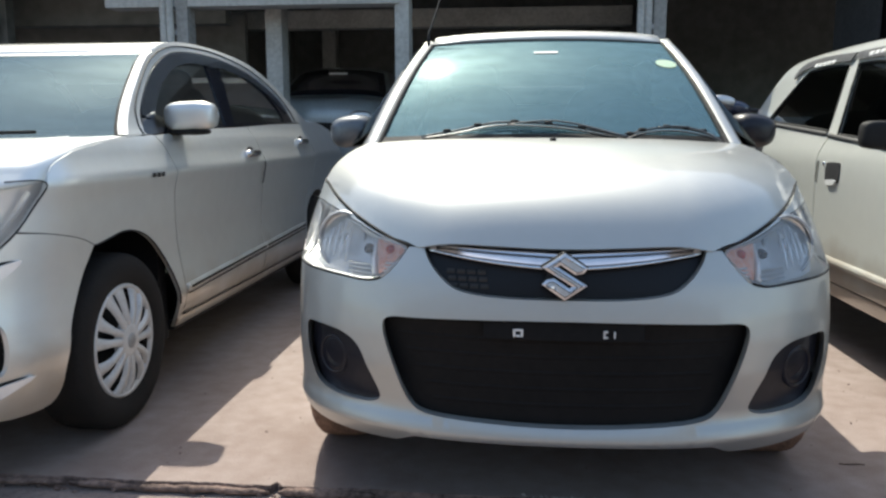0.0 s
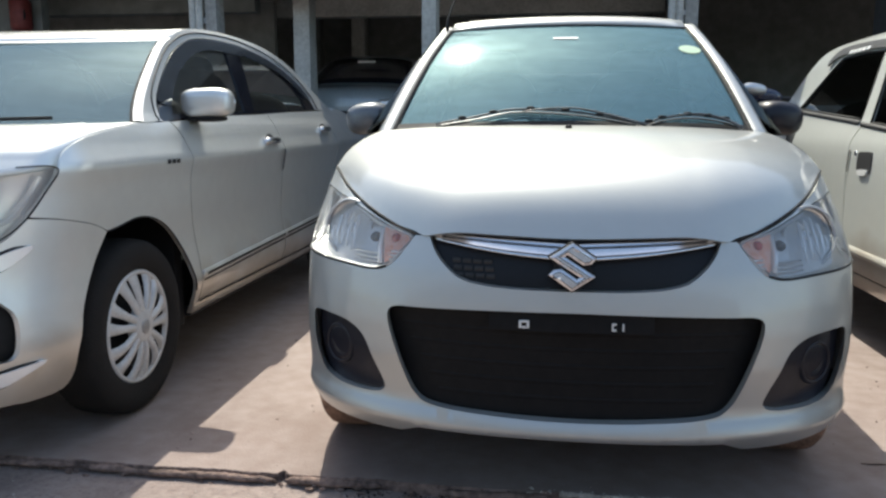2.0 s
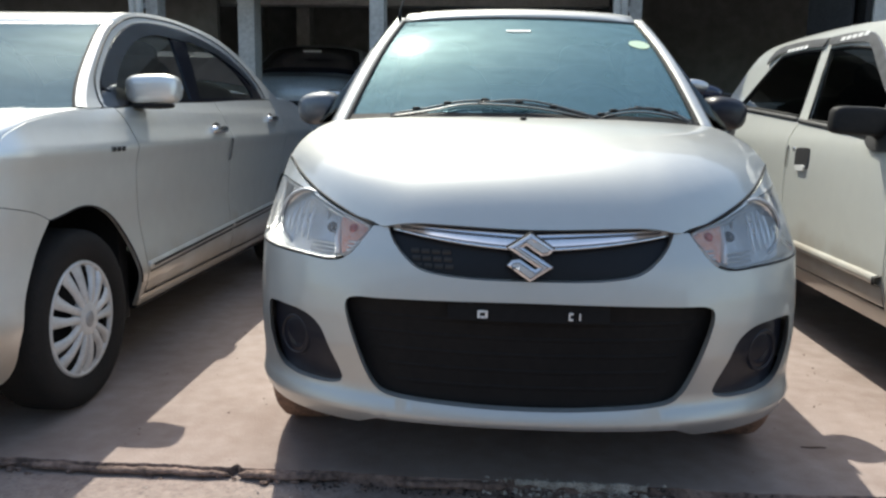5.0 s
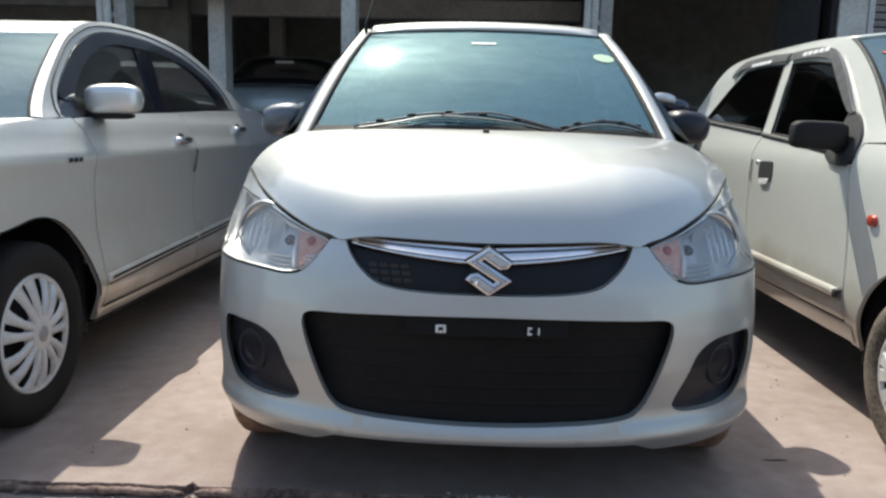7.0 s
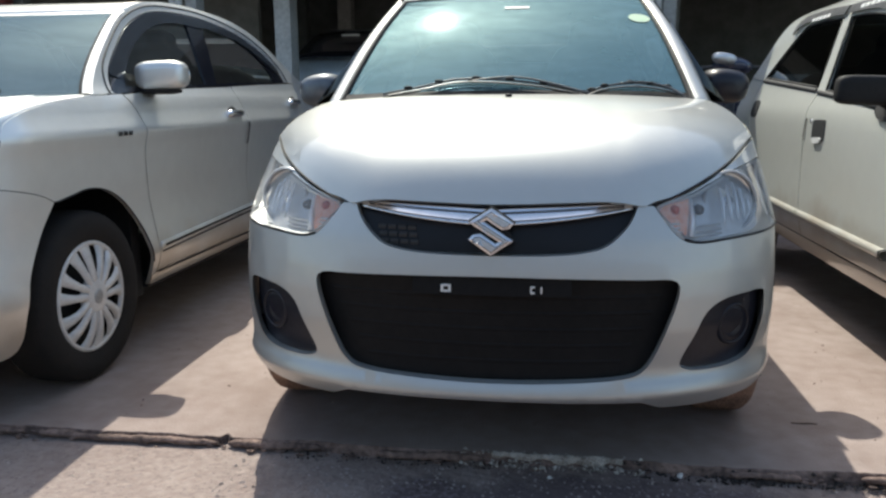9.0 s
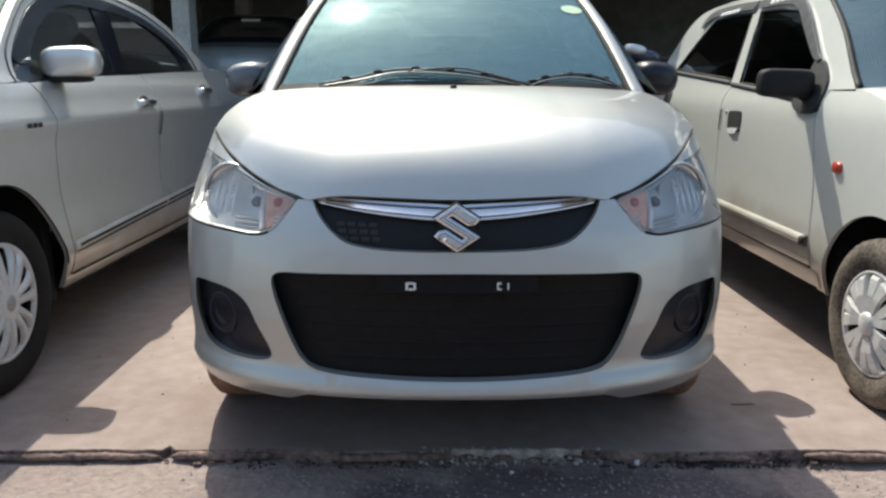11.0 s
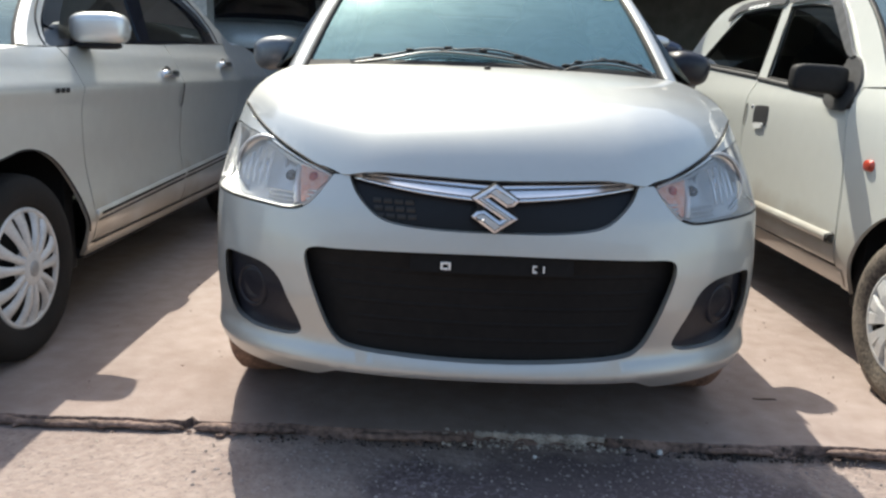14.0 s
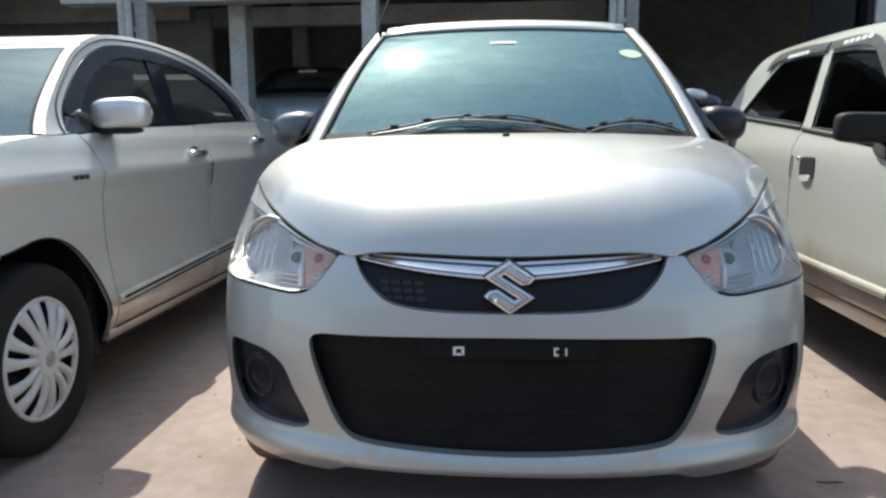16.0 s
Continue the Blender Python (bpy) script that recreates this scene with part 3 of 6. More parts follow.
def hood(x, y):
    """Height of the bonnet over the plan: a crowned sheet that rolls down to its front edge."""
    dy = max(0.0, y - np.interp(x, _gx, _gy))
    roll = 0.014 * min(1.0, max(0.0, (abs(x) - 0.30) / 0.16)) * max(0.0, 1 - y / 0.95)
    return sheet(x, y) - np.interp(x, _gx, _gd) * math.exp(-dy / 0.085) + roll * (0.35 * (1 - math.exp(-dy / 0.012)) + 0.65 * min(1.0, dy / 0.062))


def offset(fn, d):
    """The sheet fn set back by d along its normal."""
    def g(a, b, h=0.004):
        p = fn(a, b)
        n = (fn(a + h, b) - fn(a - h, b)).cross(fn(a, b + h) - fn(a, b - h))
        return p - n.normalized() * d
    return g


def wheel(parent, at, radius, width, rim, spokes, style, side, tyre_mat=None, lug=0.005):
    """A tyre with a plastic wheel cover; side +1 shows its face towards +x."""
    w2 = width / 2
    t = [(rim, -w2 * 0.8), (rim + 0.012, -w2 * 0.95), (rim + (radius - rim) * 0.5, -w2 * 1.02), (radius - 0.018, -w2 * 0.93), (radius - 0.004, -w2 * 0.75), (radius, -w2 * 0.4), (radius, w2 * 0.4),
         (radius - 0.004, w2 * 0.75), (radius - 0.018, w2 * 0.93), (rim + (radius - rim) * 0.5, w2 * 1.02), (rim + 0.012, w2 * 0.95), (rim - 0.004, w2 * 0.8), (rim - 0.02, w2 * 0.6)]
    m = Matrix.Translation(at) @ Matrix.Diagonal((side, 1, 1, 1))
    tyre = lathe(t, 120)
    for v in tyre.verts:
        r = math.hypot(v.co.y, v.co.z)
        if r > radius - 0.006:
            k = int(round(math.atan2(v.co.z, v.co.y) / (2 * math.pi) * 120)) + (1 if v.co.x > 0 else 0)
            if k % 2 if lug < 0.006 else k % 3 == 0:
                v.co.y, v.co.z = v.co.y * (1 - lug / r), v.co.z * (1 - lug / r)
    whl = part("wheel", moved(tyre, m), tyre_mat or RUBBER, parent, "black tyre with worn tread")
    f = w2 * 0.80
    part("rim", moved(lathe([(rim * 1.01, f * 0.95), (rim * 0.985, f + 0.008), (rim * 0.93, f + 0.008), (rim * 0.91, f - 0.004)], 48), m), HUBCAP, whl)
    part("dish", moved(lathe([(rim * 0.93, f - 0.035), (0.001, f - 0.03)], 32), m), BLACK, whl)
    sp = []
    for i in range(spokes):
        a0 = 2 * math.pi * i / spokes
        if style == "fan":       # flat paired blades that widen outwards
            for o in (-1, 1):
                ring = []
                for r, h, hw_, off in ((0.14, 0.020, 0.050, 0.22), (0.30, 0.027, 0.063, 0.215), (0.42, 0.028, 0.067, 0.200), (0.58, 0.026, 0.067, 0.190), (0.74, 0.020, 0.088, 0.190), (0.86, 0.012, 0.110, 0.193), (0.945, 0.004, 0.160, 0.200)):
                    rr, hw = rim * r, rim * hw_
                    ac = a0 + o * off + 0.10 * math.sin(2.6 * r)
                    c, s = math.cos(ac), math.sin(ac)
                    ring.append([(f + h - 0.012, rr * c + hw * s, rr * s - hw * c), (f + h, rr * c + hw * 0.74 * s, rr * s - hw * 0.74 * c), (f + h, rr * c - hw * 0.74 * s, rr * s + hw * 0.74 * c), (f + h - 0.012, rr * c - hw * s, rr * s + hw * c)])
                sp.append(loft(ring))
        else:                    # broad plates with a cleft
            for o in (-0.13, 0.13):
                ring = []
                for r, h in ((0.18, 0.018), (0.55, 0.022), (0.85, 0.014), (0.95, 0.002)):
                    rr, hw = rim * r, rim * (0.035 + 0.115 * r)
                    ac = a0 + o * (0.75 + 0.5 * r)*1.3
                    c, s = math.cos(ac), math.sin(ac)
                    ring.append([(f + h - 0.014, rr * c + hw * s, rr * s - hw * c), (f + h, rr * c + hw * 0.86 * s, rr * s - hw * 0.86 * c), (f + h, rr * c - hw * 0.86 * s, rr * s + hw * 0.86 * c), (f + h - 0.014, rr * c - hw * s, rr * s + hw * c)])
                sp.append(loft(ring, True))
    for i, b in enumerate(sp):
        part("spoke", moved(b, m), HUBCAP, whl)
    k = 0.36 if style == "fan" else 0.24
    hub = part("hub", moved(lathe([(0.001, f + 0.029), (rim * k * 0.62, f + 0.028), (rim * k * 0.87, f + 0.024), (rim * k, f + 0.004)], 28), m), HUBCAP, whl)
    if style == "fan":
        part("hub_emblem", moved(lathe([(0.001, f + 0.0325), (rim * 0.10, f + 0.0325), (rim * 0.135, f + 0.029), (rim * 0.14, f + 0.026)], 24), m), STEEL, hub)
    return whl


def bar(fn, a0, b0, a1, b1, w, depth=0.006, n=12, lift=0.0):
    """A thin raised strip on the sheet fn from (a0, b0) to (a1, b1)."""
    cs = []
    for i in range(n + 1):
        t = i / n
        a, b = a0 + (a1 - a0) * t, b0 + (b1 - b0) * t
        p, q = Vector(fn(a, b + w / 2)), Vector(fn(a, b - w / 2))
        e = (Vector(fn(a + 0.002, b)) - Vector(fn(a - 0.002, b))) * (1 if a1 >= a0 else -1)
        nn = e.cross(p - q).normalized()
        cs.append([q + nn * lift, q + nn * (depth + lift) + (p - q) * 0.15, p + nn * (depth + lift) - (p - q) * 0.15, p + nn * lift])
    return loft(cs)


def grown(loop, k):
    """A loop blown up about its middle."""
    c = np.mean(np.array(loop), 0)
    return [c + (np.array(p) - c) * k for p in loop]


def hatchback():
    car = thing("hatchback_car", (0, 1.6, 0), "silver compact hatchback without number plate, parked on the slab", "car", "cars parked in a row")
    F = lambda d: (lambda s, z: nose(s, z) + Vector((0, d, 0)))
    # bumper with its openings
    upper = smooth([(0, 0.713), (0.13, 0.716), (0.25, 0.721), (0.315, 0.721), (0.342, 0.709), (0.325, 0.678), (0.294, 0.646), (0.255, 0.621), (0.20, 0.609), (0.11, 0.603), (0, 0.602),
                    (-0.11, 0.603), (-0.20, 0.609), (-0.255, 0.621), (-0.294, 0.646), (-0.325, 0.678), (-0.342, 0.709), (-0.315, 0.721), (-0.25, 0.721), (-0.13, 0.716)], k=4)
    lower = smooth([(0, 0.552), (0.20, 0.549), (0.36, 0.544), (0.43, 0.541), (0.452, 0.522), (0.443, 0.475), (0.424, 0.425), (0.400, 0.362), (0.376, 0.322), (0.335, 0.301), (0.22, 0.292), (0, 0.288),
                    (-0.22, 0.292), (-0.335, 0.301), (-0.376, 0.322), (-0.400, 0.362), (-0.424, 0.425), (-0.443, 0.475), (-0.452, 0.522), (-0.43, 0.541), (-0.36, 0.544), (-0.20, 0.549)], k=4)
    fog_r = [(0.735, 0.488), (0.66, 0.492), (0.58, 0.484), (0.528, 0.455), (0.497, 0.400), (0.468, 0.345), (0.466, 0.322), (0.490, 0.310), (0.54, 0.306), (0.63, 0.309), (0.70, 0.330), (0.738, 0.395), (0.748, 0.455)]
    fogs = [smooth(fog_r, k=4), smooth([(-a, b) for a, b in fog_r], k=4)]
    half = [(0, 0.600), (0.11, 0.600), (0.20, 0.605), (0.260, 0.617), (0.300, 0.644), (0.330, 0.677), (0.347, 0.711), (0.345, 0.713), (0.386, 0.709), (0.386, 0.709), (0.42, 0.664), (0.460, 0.630), (0.51, 0.620), (0.60, 0.624), (0.74, 0.628), (0.86, 0.632), (1.04, 0.64), (1.04, 0.64), (0.985, 0.50), (0.96, 0.38), (0.93, 0.27), (0.93, 0.27),
            (0.88, 0.236), (0.80, 0.219), (0.70, 0.212), (0.55, 0.209), (0.44, 0.213), (0.415, 0.219), (0.375, 0.238), (0.34, 0.241), (0.15, 0.245), (0, 0.246)]
    body = smooth(half + [(-a, b) for a, b in reversed(half[1:-1])], k=4)
    part("bumper", panel(nose, body, [lower, *fogs], 0.022, (0, 0.03, 0)), SILVER, car)
    # upper grille
    back_half = [(0, 0.722), (0.35, 0.722), (0.35, 0.722), (0.352, 0.70), (0.335, 0.665), (0.30, 0.63), (0.25, 0.605), (0.12, 0.59), (0, 0.588)]
    gr = part("upper_grille", panel(F(0.026), smooth(back_half + [(-a, b) for a, b in reversed(back_half[1:-1])], k=3), (), 0.03, None), GRILLEBLACK, car, "glossy black upper grille")
    for r_ in range(3):
        for c_ in range(4):
            x_, z_ = -0.285 + 0.026 * c_ + 0.004 * r_, 0.656 - 0.017 * r_
            part("grille_bar", bar(F(0.025), x_, z_, x_ + 0.020, z_, 0.011, 0.002, 3), CELL, gr, "dull brown bar on the upper grille")
    rows_ = []
    for s in np.linspace(-0.335, 0.335, 41):
        u = abs(s) / 0.335
        zt, zb = 0.704 + 0.013 * u ** 0.8, 0.671 + 0.034 * u ** 1.5
        rows_.append([nose(s, zt + (zb - zt) * t) + Vector((0, 0.010 - (0.016 * t - 0.005 * math.sin(math.pi * t)) * (1 - 0.6 * u ** 3), 0)) for t in np.linspace(0, 1, 7)])
    part("chrome_strip", thick(loft(rows_), 0.004), CHROME, gr, "curved chrome grille bar")
    # Two dark rods paint the dark reflections in the chrome bar.
    for v_, dy_ in ((0.24, 0.004), (0.80, -0.0035)):
        pts_ = []
        for s_ in np.linspace(-0.315, 0.315, 41):
            u = abs(s_) / 0.335
            zt, zb = 0.704 + 0.013 * u ** 0.8, 0.671 + 0.034 * u ** 1.5
            pts_.append(nose(s_, zt + (zb - zt) * v_) + Vector((0, 0.010 - (0.016 * v_ - 0.005 * math.sin(math.pi * v_)) * (1 - 0.6 * u ** 3) - 0.0042, 0)))
        part("painted_reflection_line", tube(pts_, 0.0013, 5), DARK, gr)
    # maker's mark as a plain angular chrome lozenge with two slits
    ex, ez, ey = 0.0, 0.6585, 0.018
    loz = [(0.0, 0.053), (0.053, 0.019), (0.042, 0.007), (0.025, 0.004), (-0.011, 0.027), (-0.018, 0.022), (0.052, -0.021), (0.0, -0.055), (-0.053, -0.019), (-0.042, -0.008), (-0.025, -0.005), (0.011, -0.028), (0.018, -0.023), (-0.052, 0.020)]
    def flat(d):
        return lambda a, b: Vector((ex + a, ey + d + 0.20 * b, ez + b))
    em = panel(flat(0.0), [(np.array(q)) for q in loz], (), 0.02, None)
    rim_ = set(bmesh.ops.inset_region(em, faces=em.faces[:], thickness=0.0058, depth=0.0, use_even_offset=True, use_boundary=True)["faces"])
    for v in em.verts:
        if v.is_boundary:
            v.co.y += 0.003
    core = [f for f in em.faces if f not in rim_]
    cut = bmesh.ops.inset_region(em, faces=core, thickness=0.0014, depth=0.0, use_even_offset=True)["faces"]
    groove = bmesh.new()
    for f_ in cut:
        groove.faces.new([groove.verts.new(v.co + Vector((0, -0.0012, 0))) for v in f_.verts])
    for e_ in em.faces:
        e_.smooth = False
    r_ = bmesh.ops.extrude_edge_only(em, edges=[e for e in em.edges if e.is_boundary])
    for v in r_["geom"]:
        if isinstance(v, bmesh.types.BMVert):
            v.co.y += 0.012
    part("emblem_groove", groove, DARK, part("emblem", em, EMBLEM, gr, "angular chrome lozenge emblem"), "dark engraved line")
    part("emblem_back", panel(flat(0.014), [(0, 0.056), (0.056, 0.020), (0.040, 0.0), (0.056, -0.024), (0, -0.059), (-0.056, -0.022), (-0.040, 0.0), (-0.056, 0.022)], (), 0.03, (0, 0.012, 0)), BLACK, gr)
    # lower grille
    deep = lambda s, z: Vector((nose(s, 0.42).x, nose(s, 0.42).y + 0.046 - 0.05 * max(0.0, z - 0.47), z))
    lg = part("lower_grille", panel(deep, grown(lower, 1.03), (), 0.03, None), DEEPBLACK, car, "matt black lower grille")
    for z in (0.335, 0.375, 0.415, 0.455, 0.495):
        w = 0.315 + (z - 0.335) * 0.62
        part("slat", bar(deep, -w, z, w, z, 0.010, 0.0012, 24), DEEPBLACK, lg)
    part("plate_holder", panel(F(0.014), smooth([(-0.19, 0.547), (-0.19, 0.547), (0.19, 0.547), (0.19, 0.547), (0.19, 0.505), (0.19, 0.505), (-0.19, 0.505), (-0.19, 0.505)], k=3), (), 0.03, (0, 0.02, 0)), DEEPBLACK, lg)
    for x in (-0.107, 0.107):
        ring_ = ((-0.009, 0, 0.003, 0.009), (0.009, 0, 0.003, 0.009), (0, 0.007, 0.006, 0.0025), (0, -0.007, 0.005, 0.0025))
        hook_ = ((-0.012, 0, 0.0018, 0.009), (-0.007, 0.007, 0.0035, 0.002), (-0.007, -0.007, 0.0035, 0.002), (0.012, 0, 0.0018, 0.008))
        for dx, dz, a, b in ring_ if x < 0 else hook_:
            part("clip", block(x + dx - a, x + dx + a, 0.017, 0.024, 0.521 + dz - b, 0.521 + dz + b, 0.001), WHITEPLASTIC, lg, "small white plate clip")
    # fog lamp recesses
    for sgn, lp in ((1, fogs[0]), (-1, fogs[1])):
        fr = part("fog_recess", panel(offset(nose, 0.022), grown(lp, 1.10), (), 0.03, None), NAVY, car, "black fog lamp bezel")
        c = nose(sgn * 0.645, 0.408) + Vector((-sgn * 0.010, 0.012, 0))
        turn = Matrix.Translation(c) @ Matrix.Rotation(sgn * 0.62, 4, "Z")
        fl = part("fog_lamp", moved(lathe([(0.001, 0.012), (0.030, 0.010), (0.044, 0.004), (0.046, 0.016)], 28, "Y"), turn), NAVY, fr, "round fog lamp blank")
        part("fog_ring", moved(lathe([(0.044, 0.010), (0.046, 0.003), (0.050, 0.002), (0.054, 0.006), (0.056, 0.020)], 32, "Y"), turn), NAVY, fl)
    # headlamps
    top_edge = [(0.48, 0.727), (0.57, 0.756), (0.66, 0.778), (0.77, 0.792), (0.84, 0.793), (0.94, 0.775)]
    hl = [(0.392, 0.706), (0.424, 0.668), (0.464, 0.634), (0.51, 0.625), (0.60, 0.629), (0.74, 0.633), (0.88, 0.637), (0.965, 0.645), (0.992, 0.69), (0.985, 0.74)] + top_edge[::-1]
    brow = [(0.402, 0.711)] + [(a, b - 0.005) for a, b in LAMP_TOP[1:]] + [(0.93, 0.852), (1.00, 0.84), (1.04, 0.80), (1.05, 0.72), (1.04, 0.65), (1.00, 0.643), (0.970, 0.646), (0.996, 0.69), (0.989, 0.742)] + [(a, b + 0.003) for a, b in top_edge[::-1]]
    for sgn in (1, -1):
        lp = smooth([(sgn * a, b) for a, b in hl], k=4)
        lamp = part("headlight", panel(offset(nose, 0.045), lp, (), 0.03, None), LAMPCHROME, car, "clear headlamp with chrome reflector")
        lamp.visible_shadow = True
        part("lens", panel(nose, lp, (), 0.025, (0, 0.02, 0)), LENSGLASS, lamp).visible_shadow = False
        shell_in = offset(nose, 0.048)
        part("lamp_wall", loft([[nose(a, b) + Vector((0, 0.003, 0)) for a, b in lp + lp[:1]], [shell_in(a, b) for a, b in lp + lp[:1]]]), LAMPCHROME, lamp)
        part("wing_brow", panel(nose, smooth([(sgn * a, b) for a, b in brow], k=4), (), 0.02, (0, 0.012, 0)), SILVER, car, "silver wing strip over the headlamp")
        part("lens_gap", tube([nose(sgn * a_, b_) + Vector((0, 0.002, -0.002)) for a_, b_ in smooth(hl[2:8], False, 4)], 0.0030, 6), BLACK, lamp)
        ring = grown(lp, 0.92)
        part("bezel", thick(loft([[offset(nose, 0.004)(a, b) for a, b in lp + lp[:1]], [offset(nose, 0.016)(a, b) for a, b in ring + ring[:1]]]), 0.003), LAMPCHROME, lamp, "bright lamp surround")
        ind = smooth([(sgn * a, b) for a, b in ((0.398, 0.708), (0.430, 0.668), (0.458, 0.644), (0.470, 0.640), (0.476, 0.670), (0.482, 0.71), (0.474, 0.728))], k=4)
        part("indicator", panel(F(0.014), ind, (), 0.02, (0, 0.02, 0)), ORANGE, lamp, "amber turn indicator")
        for a_, b_, l_ in ((0.452, 0.652, 0.016), (0.446, 0.661, 0.024), (0.441, 0.670, 0.030)):
            part("prism", tube([offset(nose, 0.010)(sgn * (a_ - l_ / 2), b_), offset(nose, 0.010)(sgn * (a_ + l_ / 2), b_)], 0.0030, 6), FLUTE, lamp, "clear ribbed lamp prism")
        c = nose(sgn * 0.442, 0.695)
        part("bulb", ball(c + Vector((0, 0.018, 0)), (0.013, 0.012, 0.013)), RED, lamp, "reddish indicator bulb")
        c = nose(sgn * 0.635, 0.70)
        rot_ = Matrix.Translation(c + Vector((-sgn * 0.012, 0.05, 0))) @ Matrix.Rotation(sgn * 0.40, 4, "Z") @ Matrix.Rotation(-0.15, 4, "X")
        part("reflector", moved(lathe([(0.001, 0.045), (0.02, 0.044), (0.045, 0.03), (0.066, 0.0), (0.074, -0.006), (0.078, 0.012)], 32, "Y"), rot_), LAMPCHROME, lamp)
        part("bowl_ring", moved(lathe([(0.072, -0.010), (0.076, -0.014), (0.081, -0.010), (0.078, -0.002)], 32, "Y"), rot_), STEEL, lamp)
        part("bulb_cap", moved(lathe([(0.001, -0.004), (0.014, -0.002), (0.019, 0.008), (0.019, 0.04)], 20, "Y"), rot_), CHROME, lamp)
        for k in range(6):
            part("flute", tube([nose(sgn * (0.600 + 0.026 * k), 0.655 + 0.004 * k) + Vector((-sgn * 0.008, 0.022, 0)), nose(sgn * (0.605 + 0.026 * k), 0.70) + Vector((-sgn * 0.010, 0.028, 0)), nose(sgn * (0.600 + 0.026 * k), 0.738 + 0.003 * k) + Vector((-sgn * 0.010, 0.026, 0))], [0.002, 0.0055, 0.003], 6), FLUTE, lamp)
        for k in range(3):
            z_ = 0.650 + 0.010 * k
            part("louvre", tube([offset(nose, 0.034)(sgn * s_, z_ + 0.02 * (s_ - 0.5)) for s_ in np.linspace(0.50, 0.60, 5)], 0.0035, 6), LAMPCHROME, lamp)
        part("divider", tube([offset(nose, 0.020)(sgn * s_, z_) for s_, z_ in ((0.492, 0.640), (0.500, 0.68), (0.498, 0.728))], 0.008, 8), FLUTE, lamp)
        p = nose(sgn * 0.515, 0.69)
        part("lamp_gap", tube([nose(sgn * a_, b_) + Vector((0, 0.001, 0.003)) for a_, b_ in smooth([(0.352, 0.714)] + LAMP_TOP, False, 4)], [0.0009 + 0.0019 * min(1.0, i_ / 8) for i_ in range(25)], 6), BLACK, lamp)
        part("level_cap", moved(lathe([(0.001, 0.0), (0.012, 0.001), (0.013, 0.02)], 16, "Y"), Matrix.Translation(p + Vector((0, 0.03, 0)))), DARK, lamp)
    # bonnet
    H = lambda x, y: Vector((x, y, hood(x, y)))
    hb = [(e[0], e[1] + 0.004) for e in _edge] + [(0.705, 0.60), (0.700, 0.70), (0.685, 0.82), (0.662, 0.95), (0.64, 1.03), (0.64, 1.03), (0.50, 0.97), (0.30, 0.915), (0, 0.89)]
    bonnet = part("bonnet", panel(H, smooth(hb + [(-a, b) for a, b in reversed(hb[1:-1])], k=4), (), 0.011, (0, 0.014, -0.006)), SILVER, car)
    part("washer_nozzle", ball((0, 0.748, hood(0, 0.748) + 0.003), (0.011, 0.012, 0.008)), BLACK, bonnet)
    # body sides and wings, with wheel arches
    for sgn in (1, -1):
        def S(y, z, sgn=sgn):
            x = HALF + 0.001 - 0.05 * max(0, (0.30 - z) / 0.15) ** 2 * 0.5 - 0.060 * max(0, (z - 0.70) / 0.2) ** 2 * min(1.0, max(0.15, (1.2 - y) / 0.5))
            x -= 0.10 * max(0.0, (0.52 - y) / 0.3) ** 2
            x -= 0.06 * max(0.0, (y - 2.9) / 0.6) ** 2
            return Vector((sgn * x, y, z))
        arch = lambda c: [(c + 0.305 * math.cos(a), 0.265 + 0.305 * math.sin(a)) for a in np.linspace(math.pi, 0, 16)]
        out = [(0.49, 0.64)] + [(0.42, 0.40), (0.405, 0.34)] + arch(0.70)[1:] + [(1.02, 0.2), (2.72, 0.2)] + arch(3.04) + [(3.40, 0.26), (3.50, 0.5), (3.50, 0.80), (3.42, 0.98), (2.2, 0.965), (1.12, 0.914), (0.80, 0.860), (0.71, 0.836), (0.690, 0.81), (0.680, 0.77), (0.615, 0.70)]
        part("wing", panel(S, out, (), 0.05, (-sgn * 0.02, 0, 0)), SILVER, car)
        ridge = [(0.709, 0.66), (0.706, 0.70), (0.691, 0.82), (0.668, 0.95), (0.648, 1.04)]
        a = smooth(ridge, False, 5)
        inner = [Vector((sgn * q[0], q[1], hood(q[0] - 0.004, q[1]) - 0.001)) for q in a]
        shoulder = [S(q[1], np.interp(q[1], (0.60, 0.69, 0.80, 1.12), (0.81, 0.830, 0.860, 0.914))) for q in a]
        mid = [(p * 0.5 + q * 0.5) + Vector((sgn * 0.005, 0, 0.007)) for p, q in zip(inner, shoulder)]
        part("wing_top", loft([inner, mid, shoulder]), SILVER, car)
    # windscreen, pillars, roof, glasshouse
    def W(u, v):
        w = 0.615 - 0.140 * v
        return Vector((u * w, 0.905 + 0.665 * v + 0.061 * u * u * (1 - 0.1 * v), 0.958 + 0.440 * v + 0.033 * math.sin(math.pi * min(1, max(0, v))) - 0.012 * u * u))
    ws = [(-1, 0), (-1, 0), (0, 0), (1, 0), (1, 0), (1, 0.93), (1, 0.93), (0, 0.94), (-1, 0.93), (-1, 0.93)]
    part("windscreen", panel(W, smooth(ws, k=3), (), 0.035, None), SCREEN, car, "tinted windscreen with a greenish sheen painted into its film")
    def on(u, v, h):
        return W(u, v) + Vector((0, -0.6 * h, 0.8 * h))
    for sgn in (1, -1):
        vs = np.linspace(0, 0.93, 9)
        part("screen_seal", loft([[on(sgn * 1.0, v, 0.008) for v in vs], [on(sgn * 0.978, v, 0.008) for v in vs], [on(sgn * 0.974, v, 0.0) for v in vs]]), BLACK, car)
    us = np.linspace(-1, 1, 21)
